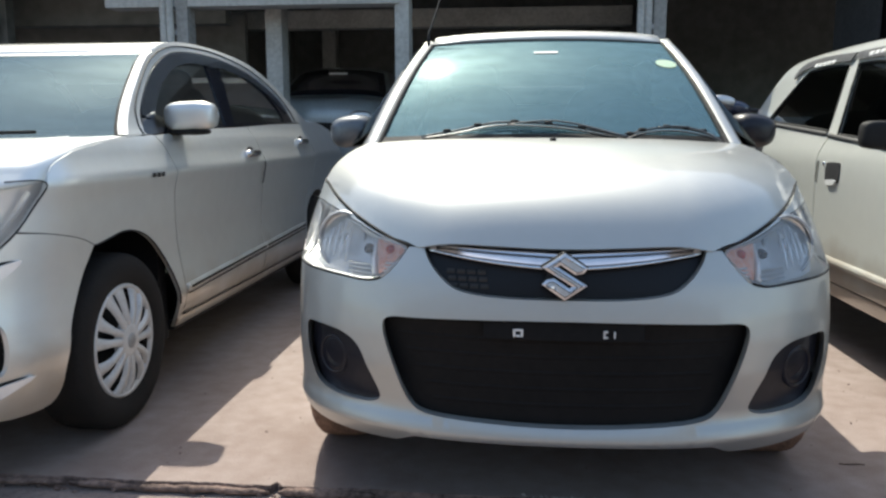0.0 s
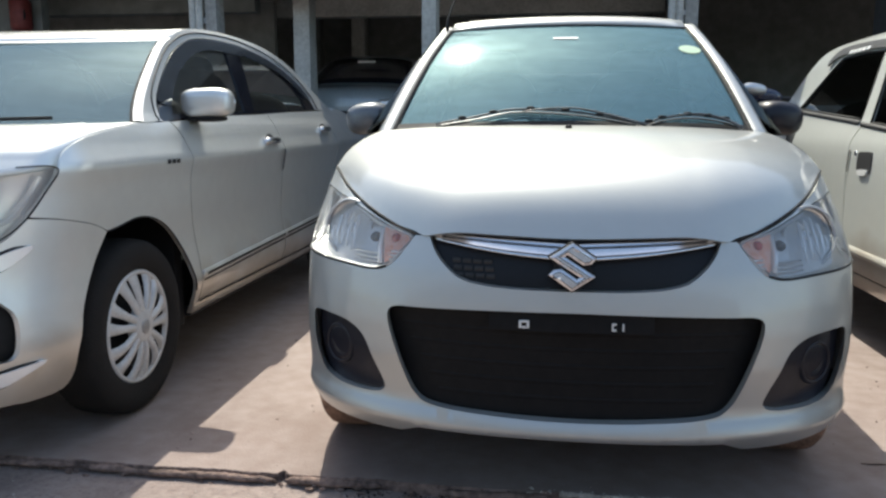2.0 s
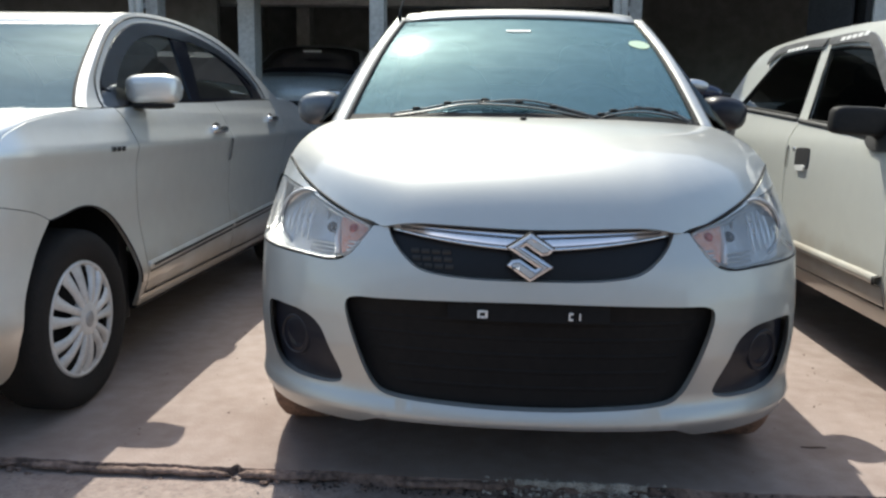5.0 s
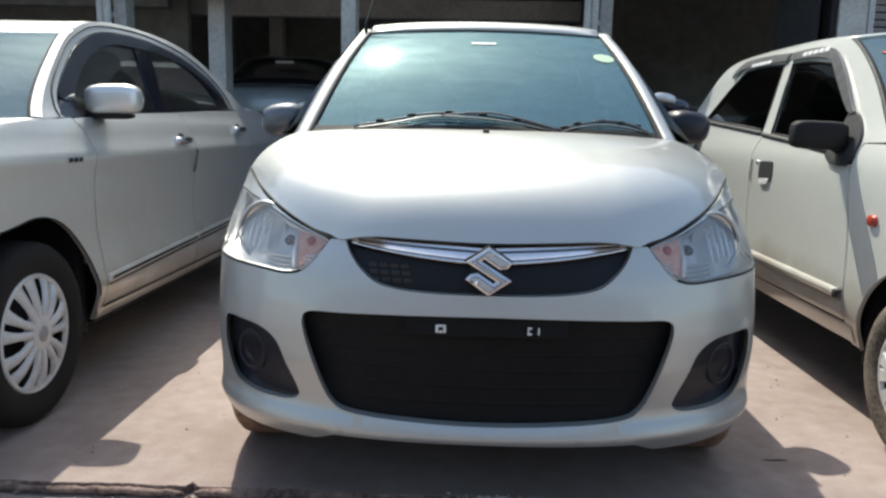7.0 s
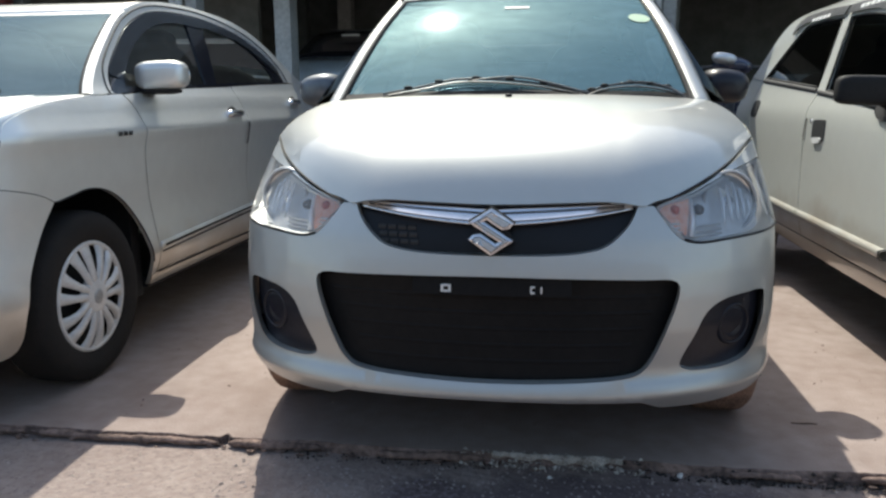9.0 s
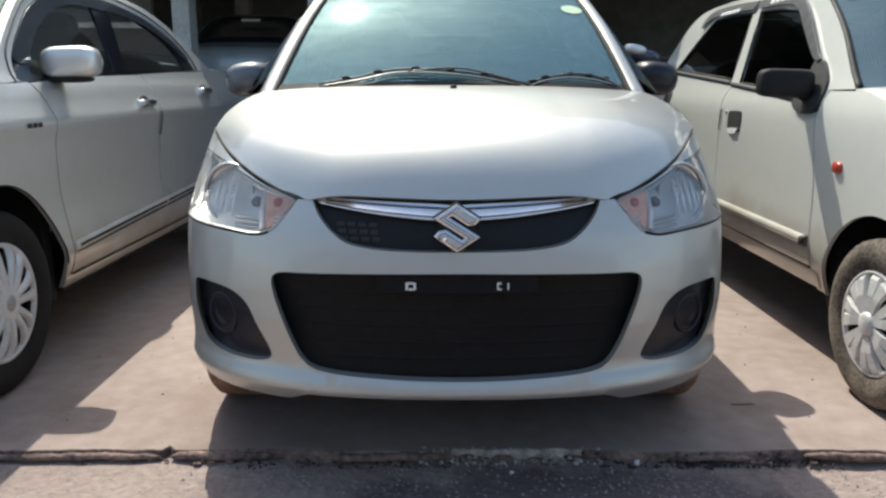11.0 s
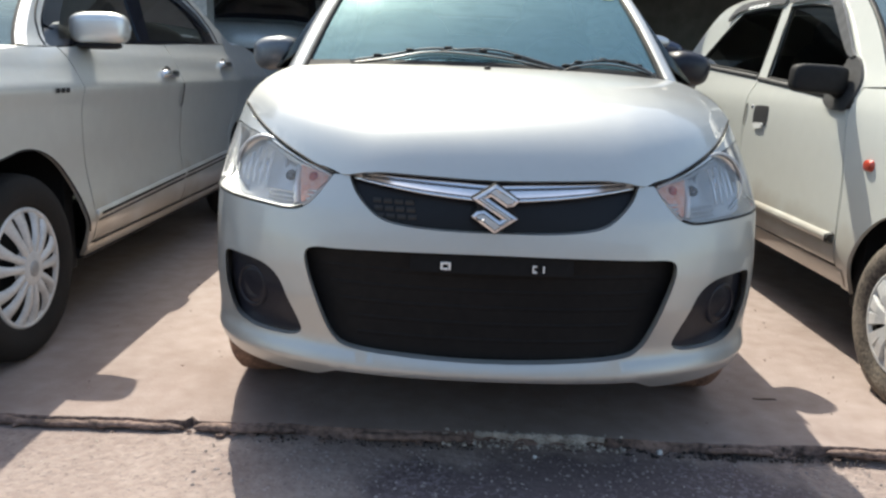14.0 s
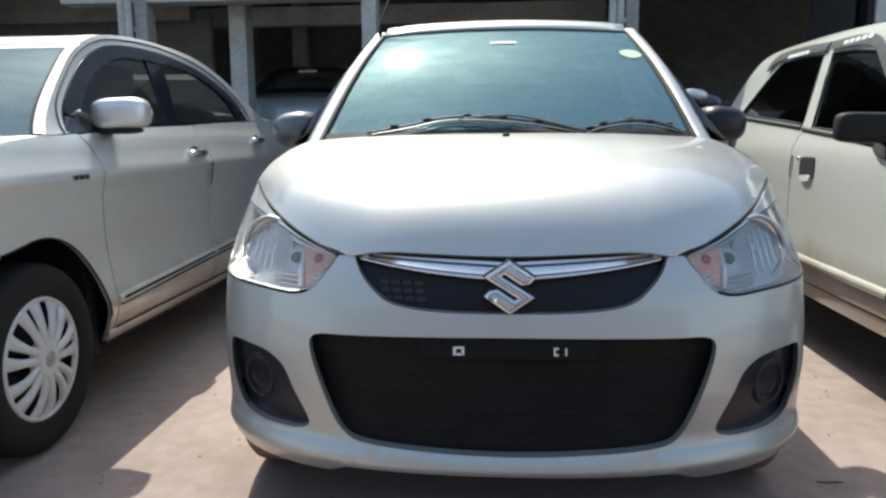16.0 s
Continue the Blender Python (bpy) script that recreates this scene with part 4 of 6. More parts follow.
    part("screen_band", loft([[on(u, v, 0.006) for u in us] for v in (-0.02, 0.03, 0.052)]), BLACK, car, "black printed band at the foot of the screen")
    part("screen_seal", loft([[on(u, 0.940, 0.0045) for u in us], [on(u, 0.931, 0.0045) for u in us], [on(u, 0.929, 0.0) for u in us]]), BLACK, car)
    part("header", thick(loft([[on(u, v, 0.003 + (h - 0.003) * (1 - abs(u) ** 8)) for u in us] for v, h in ((0.936, 0.005), (0.948, 0.010), (0.965, 0.014), (0.99, 0.016), (1.035, 0.009))]), 0.006), SILVER, car)
    for sgn in (1, -1):
        vs = np.linspace(-0.06, 1.0, 12)
        e0 = [W(sgn, v) for v in vs]
        e1 = [p + Vector((sgn * 0.040, 0.020, 0.004)) for p in e0]
        e2 = [p + Vector((sgn * (0.068 + 0.012 * (1 - v)), 0.10, -0.012)) for p, v in zip(e0, vs)]
        e3 = [p + Vector((sgn * (0.070 + 0.016 * (1 - v)), 0.16, -0.03)) for p, v in zip(e0, vs)]
        part("pillar", thick(loft([e0, e1, e2, e3]), 0.012), SILVER, car)
    def R(u, v):
        x = u * 0.545
        return Vector((x * (1 - 0.06 * v), 1.585 + 1.75 * v + 0.07 * u * u * (1 - v), 1.402 + 0.058 * math.sin(math.pi * min(1, v * 0.8 + 0.12)) - 0.020 - 0.055 * abs(u) ** 2.6))
    part("roof", thick(loft([[R(u, v) for u in np.linspace(-1, 1, 25)] for v in np.linspace(0, 1, 14)]), 0.02), SILVER, car)
    for sgn in (1, -1):
        base = [Vector((sgn * 0.725, y, 0.95 + 0.02 * (y - 1))) for y in (1.05, 1.6, 2.2, 2.8, 3.3)]
        top = [Vector((sgn * 0.555, y, z)) for y, z in ((1.28, 1.12), (1.66, 1.36), (2.2, 1.385), (2.8, 1.37), (3.2, 1.31))]
        part("side_window", thick(loft([base, top]), 0.008), SIDEGLASS, car)
    part("tailgate", thick(loft([[Vector((x, 3.32, 1.30)) for x in (-0.52, 0, 0.52)], [Vector((x, 3.50, 0.95)) for x in (-0.66, 0, 0.66)], [Vector((x, 3.53, 0.6)) for x in (-0.7, 0, 0.7)], [Vector((x, 3.5, 0.22)) for x in (-0.68, 0, 0.68)]]), 0.02), SILVER, car)
    part("underbody", block(-0.70, 0.70, 1.02, 2.70, 0.17, 0.24, 0.01), BLACK, car)
    # Unseen tray added to keep bounced light off the slab.
    part("hidden_shade_tray", block(-0.56, 0.56, 0.34, 1.015, 0.19, 0.215, 0.01), BLACK, car)
    part("engine_bay", block(-0.50, 0.50, 0.18, 0.80, 0.22, 0.62, 0.02), BLACK, car)
    for sgn in (1, -1):
        a_ = np.linspace(math.pi * 1.08, -0.1, 22)
        part("wheel_liner", thick(loft([[Vector((sgn * x, 0.70 + 0.298 * math.cos(q), 0.265 + 0.298 * math.sin(q))) for q in a_] for x in (0.52, 0.735)]), 0.006), BLACK, car)
        # Unseen block added to stop sun leaking through the nose.
        part("hidden_sun_block", block(min(sgn * 0.42, sgn * 0.66), max(sgn * 0.42, sgn * 0.66), 0.40, 0.62, 0.40, 0.60, 0.02), BLACK, car)
    # cabin
    part("dashboard", loft([[Vector((x, 1.02 + 0.07 * x * x, 0.955)) for x in np.linspace(-0.58, 0.58, 9)], [Vector((x, 1.28, 0.975)) for x in np.linspace(-0.62, 0.62, 9)], [Vector((x, 1.45, 0.93)) for x in np.linspace(-0.64, 0.64, 9)], [Vector((x, 1.45, 0.5)) for x in np.linspace(-0.64, 0.64, 9)]]), DARK, car)
    part("cowl", loft([[Vector((x, 0.86 + 0.27 * x * x, 0.935)) for x in np.linspace(-0.60, 0.60, 13)], [Vector((x, 0.96 + 0.2 * x * x, 0.945)) for x in np.linspace(-0.60, 0.60, 13)]]), BLACK, car)
    for x in (-0.33, 0.33):
        part("front_seat", join(ball((x, 2.05, 0.90), (0.23, 0.09, 0.33), 16, 10, 0.6), ball((x, 2.10, 1.24), (0.12, 0.05, 0.09), 12, 8, 0.6), ball((x, 1.85, 0.55), (0.24, 0.26, 0.10), 12, 8, 0.6)), SEAT, car)
    part("rear_seat", ball((0, 2.85, 0.85), (0.6, 0.1, 0.32), 16, 10, 0.5), SEAT, car)
    part("steering_wheel", moved(tube([(0.17 * math.cos(a), 0, 0.17 * math.sin(a)) for a in np.linspace(0, 2 * math.pi, 25)], 0.014), Matrix.Translation((0.33, 1.58, 0.98)) @ Matrix.Rotation(-0.5, 4, "X")), DARK, car)
    # stickers
    part("sticker", panel(lambda a, b: W(a, b) + Vector((0, -0.002, 0.002)), [(-0.105, 0.742), (0.085, 0.742), (0.085, 0.764), (-0.105, 0.764)], (), 0.03, None), WHITEPLASTIC, car, "small white paper sticker")
    part("badge", panel(lambda a, b: W(a, b) + Vector((0, -0.002, 0.002)), [(0.880 + 0.078 * math.cos(t), 0.643 + 0.045 * math.sin(t)) for t in np.linspace(0, 2 * math.pi, 20)[:-1]], (), 0.03, None), GREENPAPER, car, "round pale green sticker")
    # wipers
    for arm, blade in ((((-0.25, 0.085), (-0.03, 0.105), (0.14, 0.085), (0.42, 0.005)), ((-0.74, 0.030), (-0.52, 0.065), (-0.32, 0.105), (-0.09, 0.100), (0.14, 0.075), (0.37, 0.030))),
                       (((0.60, 0.070), (0.74, 0.080), (0.86, 0.05), (0.93, 0.0)), ((0.40, 0.010), (0.49, 0.050), (0.66, 0.080), (0.82, 0.068), (0.92, 0.040)))):
        a = smooth(arm, False, 5)
        b = smooth(blade, False, 6)
        wp = part("wiper", tube([on(u, v, 0.026) for u, v in a], [0.0085 - 0.004 * k_ / (len(a) - 1) for k_ in range(len(a))][::-1], 6, 0.6), WIPER, car, "black wiper arm and blade")
        part("blade", join(tube([on(u, v, 0.016 + 0.004 * math.sin(math.pi * i / (len(b) - 1))) for i, (u, v) in enumerate(b)], 0.0045, 6), tube([on(u, v, 0.006) for u, v in b], 0.0035, 4)), WIPER, wp)
        for q in (0.15, 0.32, 0.5, 0.68, 0.85):
            i = int(q * (len(b) - 1))
            part("joint", ball(on(*b[i], 0.024), (0.016, 0.007, 0.007), 10, 6), BLACK, wp)
    # aerial
    part("aerial", tube([(-0.500, 1.60, 1.375), (-0.503, 1.63, 1.42), (-0.455, 1.80, 1.64), (-0.42, 1.93, 1.80)], [0.008, 0.005, 0.003, 0.0025], 6), BLACK, car, "short black roof aerial")
    # mirrors
    for sgn in (1, -1):
        c = Vector((sgn * 0.765, 1.27, 1.004 if sgn > 0 else 1.000))
        # The sunward mirror gets the paler paint; its sunlight is in the colour.
        mm = part("mirror", moved(ball((0, 0, 0), (0.084, 0.080, 0.062), 28, 16, 0.72), Matrix.Translation(c) @ Matrix.Rotation(sgn * 0.25, 4, "Z") @ Matrix.Rotation(sgn * 0.12, 4, "Y")), SUNMIRROR if sgn < 0 else NAVY, car, "blue-black door mirror painted paler for the sun on it" if sgn < 0 else "glossy dark blue-black door mirror")
        part("stalk", tube([c + Vector((-sgn * 0.06, 0.01, -0.035)), c + Vector((-sgn * 0.15, 0.04, -0.06))], 0.025, 10), GLOSSBLACK, mm)
    for sgn in (1, -1):
        for y in (0.70, 3.04):
            wheel(car, (sgn * 0.660, y - 0.03, 0.262), 0.262, 0.165, 0.165, 7, "plate", sgn, TREAD)
    return car


hatchback()


# ---- the cars on either side ----
def shell(side, face, half, nose_y, turn_y, prof, n=2.3, rake=0.0):
    """A car's outer skin: s is the way along its flank and, before turn_y, on round the corner to the middle of its nose; z is the height.
    side: the flank's x; face: the way it faces; prof: heights and how far the skin stands out there."""
    q = np.linspace(0.0, math.pi / 2, 120)
    px = half * np.sin(q) ** (2 / n)
    py = nose_y + (turn_y - nose_y) * (1 - np.cos(q) ** (2 / n))
    arc = np.append(0, np.cumsum(np.hypot(np.diff(px), np.diff(py))))
    arc = turn_y - (arc[-1] - arc)
    zs, out = (np.array(c) for c in zip(*smooth(prof, False, 6)))

    def fn(s, z):
        d = np.interp(z, zs, out)
        x, y = (np.interp(s, arc, px), np.interp(s, arc, py)) if s < turn_y else (half, s)
        k = min(1.0, max(0.0, (turn_y - y) / (turn_y - nose_y)))
        y += rake * max(0.0, z - 0.45) * k
        return Vector((side - face * (half - x - d * (1 - 0.5 * k)), y, z))
    return fn


SEDAN = shell(-1.40, 1, 0.867, -0.17, 0.42, ((0.18, -0.07), (0.26, -0.035), (0.36, -0.004), (0.44, -0.012), (0.56, -0.026), (0.70, -0.018), (0.78, -0.010), (0.82, -0.001), (0.845, 0.005), (0.86, 0.003), (0.89, -0.012), (0.92, -0.026), (0.95, -0.038), (0.98, -0.053), (1.01, -0.074), (1.05, -0.094), (1.10, -0.116), (1.25, -0.179), (1.36, -0.228), (1.41, -0.262), (1.46, -0.32)), 2.3, 0.35)
SMALL = shell(1.29, -1, 0.737, -0.11, 0.36, ((0.18, -0.06), (0.27, -0.03), (0.36, -0.004), (0.46, 0.0), (0.58, -0.004), (0.70, -0.008), (0.80, -0.012), (0.88, -0.020), (0.94, -0.04), (1.02, -0.075), (1.15, -0.125), (1.30, -0.185), (1.40, -0.24), (1.45, -0.31)), 2.4, 0.35)


def skin(name, fn, loop, mat, parent, face, step=0.05, holes=(), k=3, depth=0.014, label="", lift=0.0):
    """One panel of a car's flank."""
    g = (lambda s, z: fn(s, z) + Vector((face * lift, 0, 0))) if lift else fn
    return part(name, panel(g, smooth(loop, k=k), [smooth(h, k=k) for h in holes], step, (-face * depth, 0, 0)), mat, parent, label)


def arc(c, z, r, a0, a1, n):
    return [(c + r * math.cos(radians(a)), z + r * math.sin(radians(a))) for a in np.linspace(a0, a1, n)]


def span(near, far, bulge, crown, n=15, sag=2.0):
    """Rows across the car from the near edge points to the far ones, bowed forwards and upwards."""
    rows = []
    for p, q, b, c in zip(near, far, bulge, crown):
        rows.append([p.lerp(q, t) + Vector((0, -b, c)) * (1 - abs(2 * t - 1) ** sag) for t in np.linspace(0, 1, n)])
    return rows


def far_side(p, xc):
    return Vector((2 * xc - p.x, p.y, p.z))


def sedan():
    D, xc, f = SEDAN, -2.267, 1
    car = thing("sedan_car", (xc, 1.9, 0), "dusty silver saloon with chrome trims parked beside the hatchback", "car", "cars parked in a row")
    P = SILVER_DZ
    arch1 = [(a, 0.285 + (b - 0.285) * 1.03) for a, b in arc(0.665, 0.285, 0.372, 176, -4, 16)]
    arch2 = arc(3.17, 0.285, 0.350, 184, -4, 16)
    fog = [(-0.20, 0.50), (-0.20, 0.50), (0.04, 0.507), (0.09, 0.49), (0.12, 0.45), (0.115, 0.38), (0.10, 0.343), (0.05, 0.335), (-0.20, 0.335), (-0.20, 0.335)]
    skin("bumper", D, [(-0.73, 0.80), (-0.73, 0.80), (-0.73, 0.21), (-0.73, 0.21), (0.03, 0.207), (0.16, 0.20), (0.27, 0.205), (0.300, 0.25), (0.298, 0.33), (0.318, 0.42), (0.37, 0.51), (0.482, 0.646), (0.482, 0.646), (0.41, 0.676), (0.26, 0.706), (0.145, 0.718), (0.145, 0.718), (0.08, 0.662), (0.0, 0.640), (-0.14, 0.615), (-0.22, 0.62), (-0.24, 0.80), (-0.24, 0.80)], P, car, f, 0.04, [fog])
    skin("fog_recess", lambda s, z: D(s, z) + Vector((-0.02, 0.03, 0)), fog, BLACK, car, f, 0.05)
    # White material instead of chrome: the bright reflection is painted on.
    for nm, loop_, lb in (("chrome_strip", [(-0.30, 0.530), (0.03, 0.575), (0.11, 0.605), (0.158, 0.644), (0.11, 0.640), (0.02, 0.618), (-0.30, 0.575)], "chrome strip under the headlamp, its gleam painted white"),
                          ("lower_chrome_strip", [(-0.30, 0.248), (0.03, 0.261), (0.12, 0.287), (0.182, 0.320), (0.12, 0.316), (0.02, 0.304), (-0.30, 0.290)], "chrome strip under the fog lamp, its gleam painted white")):
        bed = skin(nm, D, loop_, FLUTE, car, f, 0.03, lift=0.012, label=lb)
        skin("strip_bed", D, [(a, b + (0.006 if k >= 4 else -0.005)) for k, (a, b) in enumerate(loop_)], BLACK, bed, f, 0.03, lift=0.005)
    hl = [(-0.20, 0.625), (-0.10, 0.633), (0.01, 0.652), (0.08, 0.672), (0.145, 0.725), (0.205, 0.81), (0.225, 0.848), (0.19, 0.862), (0.09, 0.860), (0.0, 0.838), (-0.12, 0.78), (-0.2, 0.70)]
    lamp = skin("headlight", lambda s, z: D(s, z) + Vector((-0.03, 0.04, 0)), hl, FLUTE, car, f, 0.04, label="clear headlamp with chrome inside")
    skin("lens", D, hl, LENSGLASS, lamp, f, 0.04).visible_shadow = False
    part("lens_gap", tube([D(s, z) for s, z in smooth(hl[:9], False, 3)], 0.0022, 6), BLACK, lamp)
    for a, b, r in ((-0.02, 0.74, 0.055), (-0.14, 0.70, 0.045)):
        c = D(a, b)
        part("reflector", moved(lathe([(0.001, 0.03), (r * 0.6, 0.02), (r, -0.004), (r * 1.08, 0.01)], 24, "Y"), Matrix.Translation(c + Vector((-0.025, 0.04, 0))) @ Matrix.Rotation(0.5, 4, "Z")), LAMPCHROME, lamp)
    part("daytime_strip", tube([D(s, z) + Vector((-0.012, 0.016, 0)) for s, z in ((-0.1, 0.66), (0.02, 0.685), (0.09, 0.72), (0.14, 0.78), (0.165, 0.83))], 0.008, 8), WHITEPLASTIC, lamp)
    wing = [(0.150, 0.7225), (0.150, 0.7225), (0.26, 0.7085), (0.41, 0.679), (0.487, 0.648), (0.487, 0.648)] + arch1[6:] + [(1.036, 0.245), (1.036, 0.245), (1.075, 0.245), (1.075, 0.245), (1.078, 0.40), (1.075, 0.52), (1.058, 0.62), (1.035, 0.77), (1.030, 0.92), (0.985, 0.988), (0.985, 0.988), (0.93, 0.985), (0.75, 0.975), (0.50, 0.950), (0.30, 0.912), (0.235, 0.870), (0.213, 0.815)]
    skin("wing", D, wing, P, car, f, 0.02)
    part("arch_lip", tube([D(s, z) + Vector((0.001, 0, 0)) for s, z in smooth([(0.490, 0.645)] + arch1[6:-1], False, 3)], 0.0030, 8), BLACK, car)
    skin("front_door", D, [(1.083, 0.285), (1.083, 0.285), (2.03, 0.285), (2.03, 0.285), (2.048, 0.60), (2.062, 0.85), (2.05, 1.028), (2.05, 1.028), (1.50, 1.012), (0.995, 0.985), (0.995, 0.985), (1.037, 0.925), (1.042, 0.77), (1.065, 0.62), (1.083, 0.50)], P, car, f, 0.02)
    skin("rear_door", D, [(2.04, 0.285), (2.04, 0.285), (2.80, 0.285), (2.80, 0.285), (2.82, 0.42), (2.89, 0.57), (2.99, 0.68), (3.05, 0.80), (3.06, 1.062), (3.06, 1.062), (2.5, 1.046), (2.06, 1.03), (2.06, 1.03), (2.072, 0.85), (2.058, 0.60)], P, car, f, 0.02)
    skin("rear_wing", D, [(2.81, 0.285), (2.81, 0.285)] + arch2[2:] + [(3.56, 0.30), (3.74, 0.32), (3.80, 0.5), (3.80, 0.80), (3.76, 1.02), (3.76, 1.02), (3.5, 1.07), (3.07, 1.065), (3.07, 1.065), (3.06, 0.80), (3.00, 0.675), (2.90, 0.565), (2.83, 0.42)], P, car, f)
    part("sill", bar(D, 1.04, 0.262, 2.82, 0.262, 0.045, 0.004, 20), P, car)
    for nm, a0, z0, a1, z1 in (("door_trim", 1.095, 0.390, 2.035, 0.418), ("door_trim", 2.05, 0.4185, 2.80, 0.441)):
        tr = part(nm, bar(D, a0, z0, a1, z1, 0.034, 0.012, 16), P, car, "silver door moulding with a chrome line")
        part("trim_groove", bar(D, a0 + 0.012, z0, a1, z1, 0.011, 0.0015, 16, 0.0115), BLACK, tr)
        part("chrome_line", bar(D, a0, z0 - 0.013, a1, z1 - 0.013, 0.007, 0.003, 16, 0.009), CHROME, tr)
        part("trim_end", ball(D(a0, z0) + Vector((0.004, 0, 0)), (0.009, 0.010, 0.018), 14, 10), P, tr)
        # Black strip painted as the moulding's shadow on the door.
        part("painted_shadow_line", bar(D, a0, z0 - 0.022, a1, z1 - 0.022, 0.007, 0.001, 16, 0.001), BLACK, tr)
    for z_, w_ in ((0.2865, 0.008), (0.236, 0.007)):
        part("sill_gap", bar(D, 1.08, z_, 2.81, z_, w_, 0.001, 20, 0.0045), BLACK, car)
    # glasshouse
    win = [(0.955, 0.988), (0.955, 1.02), (1.0, 1.075), (1.14, 1.175), (1.30, 1.265), (1.51, 1.332), (1.76, 1.360), (2.07, 1.362), (2.45, 1.318), (2.73, 1.230), (2.87, 1.14), (2.91, 1.065), (2.91, 1.065), (1.89, 1.03), (1.30, 1.012)]
    g1 = [(1.05, 1.015), (1.05, 1.015), (1.14, 1.115), (1.28, 1.20), (1.48, 1.275), (1.70, 1.315), (1.86, 1.318), (1.86, 1.318), (1.78, 1.036), (1.78, 1.036)]
    g2 = [(1.90, 1.042), (1.90, 1.042), (1.98, 1.20), (2.03, 1.318), (2.03, 1.318), (2.20, 1.315), (2.40, 1.28), (2.60, 1.215), (2.72, 1.13), (2.74, 1.066), (2.74, 1.066)]
    skin("window_frame", D, win, GLOSSBLACK, car, f, 0.04, [g1, g2])
    for g in (g1, g2):
        skin("side_window", lambda s, z: D(s, z) + Vector((-0.008, 0, 0)), g, PALEGLASS, car, f, 0.06, depth=0.004)
    vis = skin("wind_visor", D, [(0.99, 1.075), (1.13, 1.178), (1.29, 1.268), (1.50, 1.336), (1.76, 1.364), (2.05, 1.366), (2.05, 1.366), (2.04, 1.315), (1.74, 1.315), (1.52, 1.285), (1.32, 1.215), (1.17, 1.13), (1.08, 1.06), (1.02, 1.05)], SMOKE, car, f, 0.04, lift=0.006, depth=0.004, label="smoky plastic wind visor over the window")
    skin("wind_visor", D, [(2.07, 1.366), (2.45, 1.322), (2.73, 1.234), (2.87, 1.144), (2.84, 1.12), (2.68, 1.20), (2.42, 1.282), (2.07, 1.32)], SMOKE, car, f, 0.04, lift=0.005, depth=0.004)
    outer = [(0.80, 0.985), (0.92, 1.085), (1.08, 1.195), (1.26, 1.300), (1.48, 1.375), (1.75, 1.410), (2.10, 1.420), (2.48, 1.392), (2.78, 1.312), (3.01, 1.195), (3.20, 1.095), (3.28, 1.068)]
    skin("roof_rail", D, [(0.80, 0.985)] + outer + [(3.28, 1.068), (3.07, 1.066), (2.93, 1.068)] + [(2.91, 1.075), (2.875, 1.148), (2.735, 1.238), (2.455, 1.326), (2.07, 1.370), (1.76, 1.368), (1.505, 1.340), (1.295, 1.273), (1.135, 1.183), (0.995, 1.083), (0.948, 1.02), (0.95, 0.99), (0.95, 0.99)], P, car, f, 0.022)
    part("door_frame_seal", tube([D(s, z) + Vector((0.001, 0, 0)) for s, z in smooth([(0.915, 0.99), (0.925, 1.03), (0.972, 1.098), (1.112, 1.198), (1.278, 1.292), (1.50, 1.362), (1.76, 1.390), (2.08, 1.395), (2.46, 1.355), (2.75, 1.268), (2.92, 1.160), (2.965, 1.072)], False, 4)], 0.0035, 6), BLACK, car)
    oc = smooth(outer, False, 3)
    near = [D(s, z) for s, z in oc]
    far = [far_side(p, xc) for p in near]
    i0, i1 = 10, 25
    t = len(near)
    top = list(range(i0, min(i1, t)))
    part("roof", thick(loft(span([near[i] for i in top], [far[i] for i in top], [0.16 - 0.16 * min(1, (i - i0) / 8) for i in top], [-0.024 + 0.03 * min(1, (i - i0) / 8) for i in top], 21, 1.7)), 0.02), P, car)
    scr = list(range(0, i0 + 1))
    W = span([near[i] for i in scr], [far[i] for i in scr], [0.30 - 0.14 * (i / i0) for i in scr], [-0.022 - 0.002 * i / i0 for i in scr], 21, 1.7)
    lip = [p.lerp(q, 0.55) for p, q in zip(W[i0 - 1], W[i0])]
    part("header", loft([lip, W[i0]]), P, car)
    W = W[:i0] + [lip]
    part("windscreen", loft(W), GREYSCREEN, car, "windscreen with pale sky reflection painted into its film")
    up = [r[0].lerp(r[1], 0.36) + Vector((0.003, -0.003, 0.005)) for r in W]
    part("pillar", loft([[r[0] + Vector((0.001, -0.001, 0.001)) for r in W], [r[0].lerp(q, 0.5) + Vector((0.004, -0.004, 0.004)) for r, q in zip(W, up)], up]), P, car)
    part("screen_edge", loft([up, [r[0].lerp(r[1], 0.46) + Vector((0, -0.002, 0.003)) for r in W]]), BLACK, car)
    bk = list(range(min(i1, t) - 1, t))
    part("rear_screen", loft(span([near[i] for i in bk], [far[i] for i in bk], [0] * len(bk), [0.07] * len(bk), 13)), SIDEGLASS, car)
    # bonnet and boot lid
    edge = smooth([(0.215, 0.858), (0.24, 0.876), (0.30, 0.914), (0.50, 0.953), (0.75, 0.979), (0.90, 0.988)], False, 4)
    ne = [D(s, z) + Vector((-0.004, 0, 0.001)) for s, z in edge]
    n = len(edge)
    fall = [0.012 - 0.034 * min(1, i / n) ** 2 - 0.090 * math.exp(-i / 2.6) for i in range(n)]
    push = [0.30 + 0.09 * math.exp(-i / 3) for i in range(n)]
    sheet = span(ne, [far_side(p, xc) for p in ne], push, fall, 31, 2.4)
    bon = part("bonnet", thick(loft(sheet), 0.012), P, car)
    part("bonnet_crease", tube([r[3] + Vector((0, 0, -0.0035)) for r in sheet], 0.006, 6), P, bon)
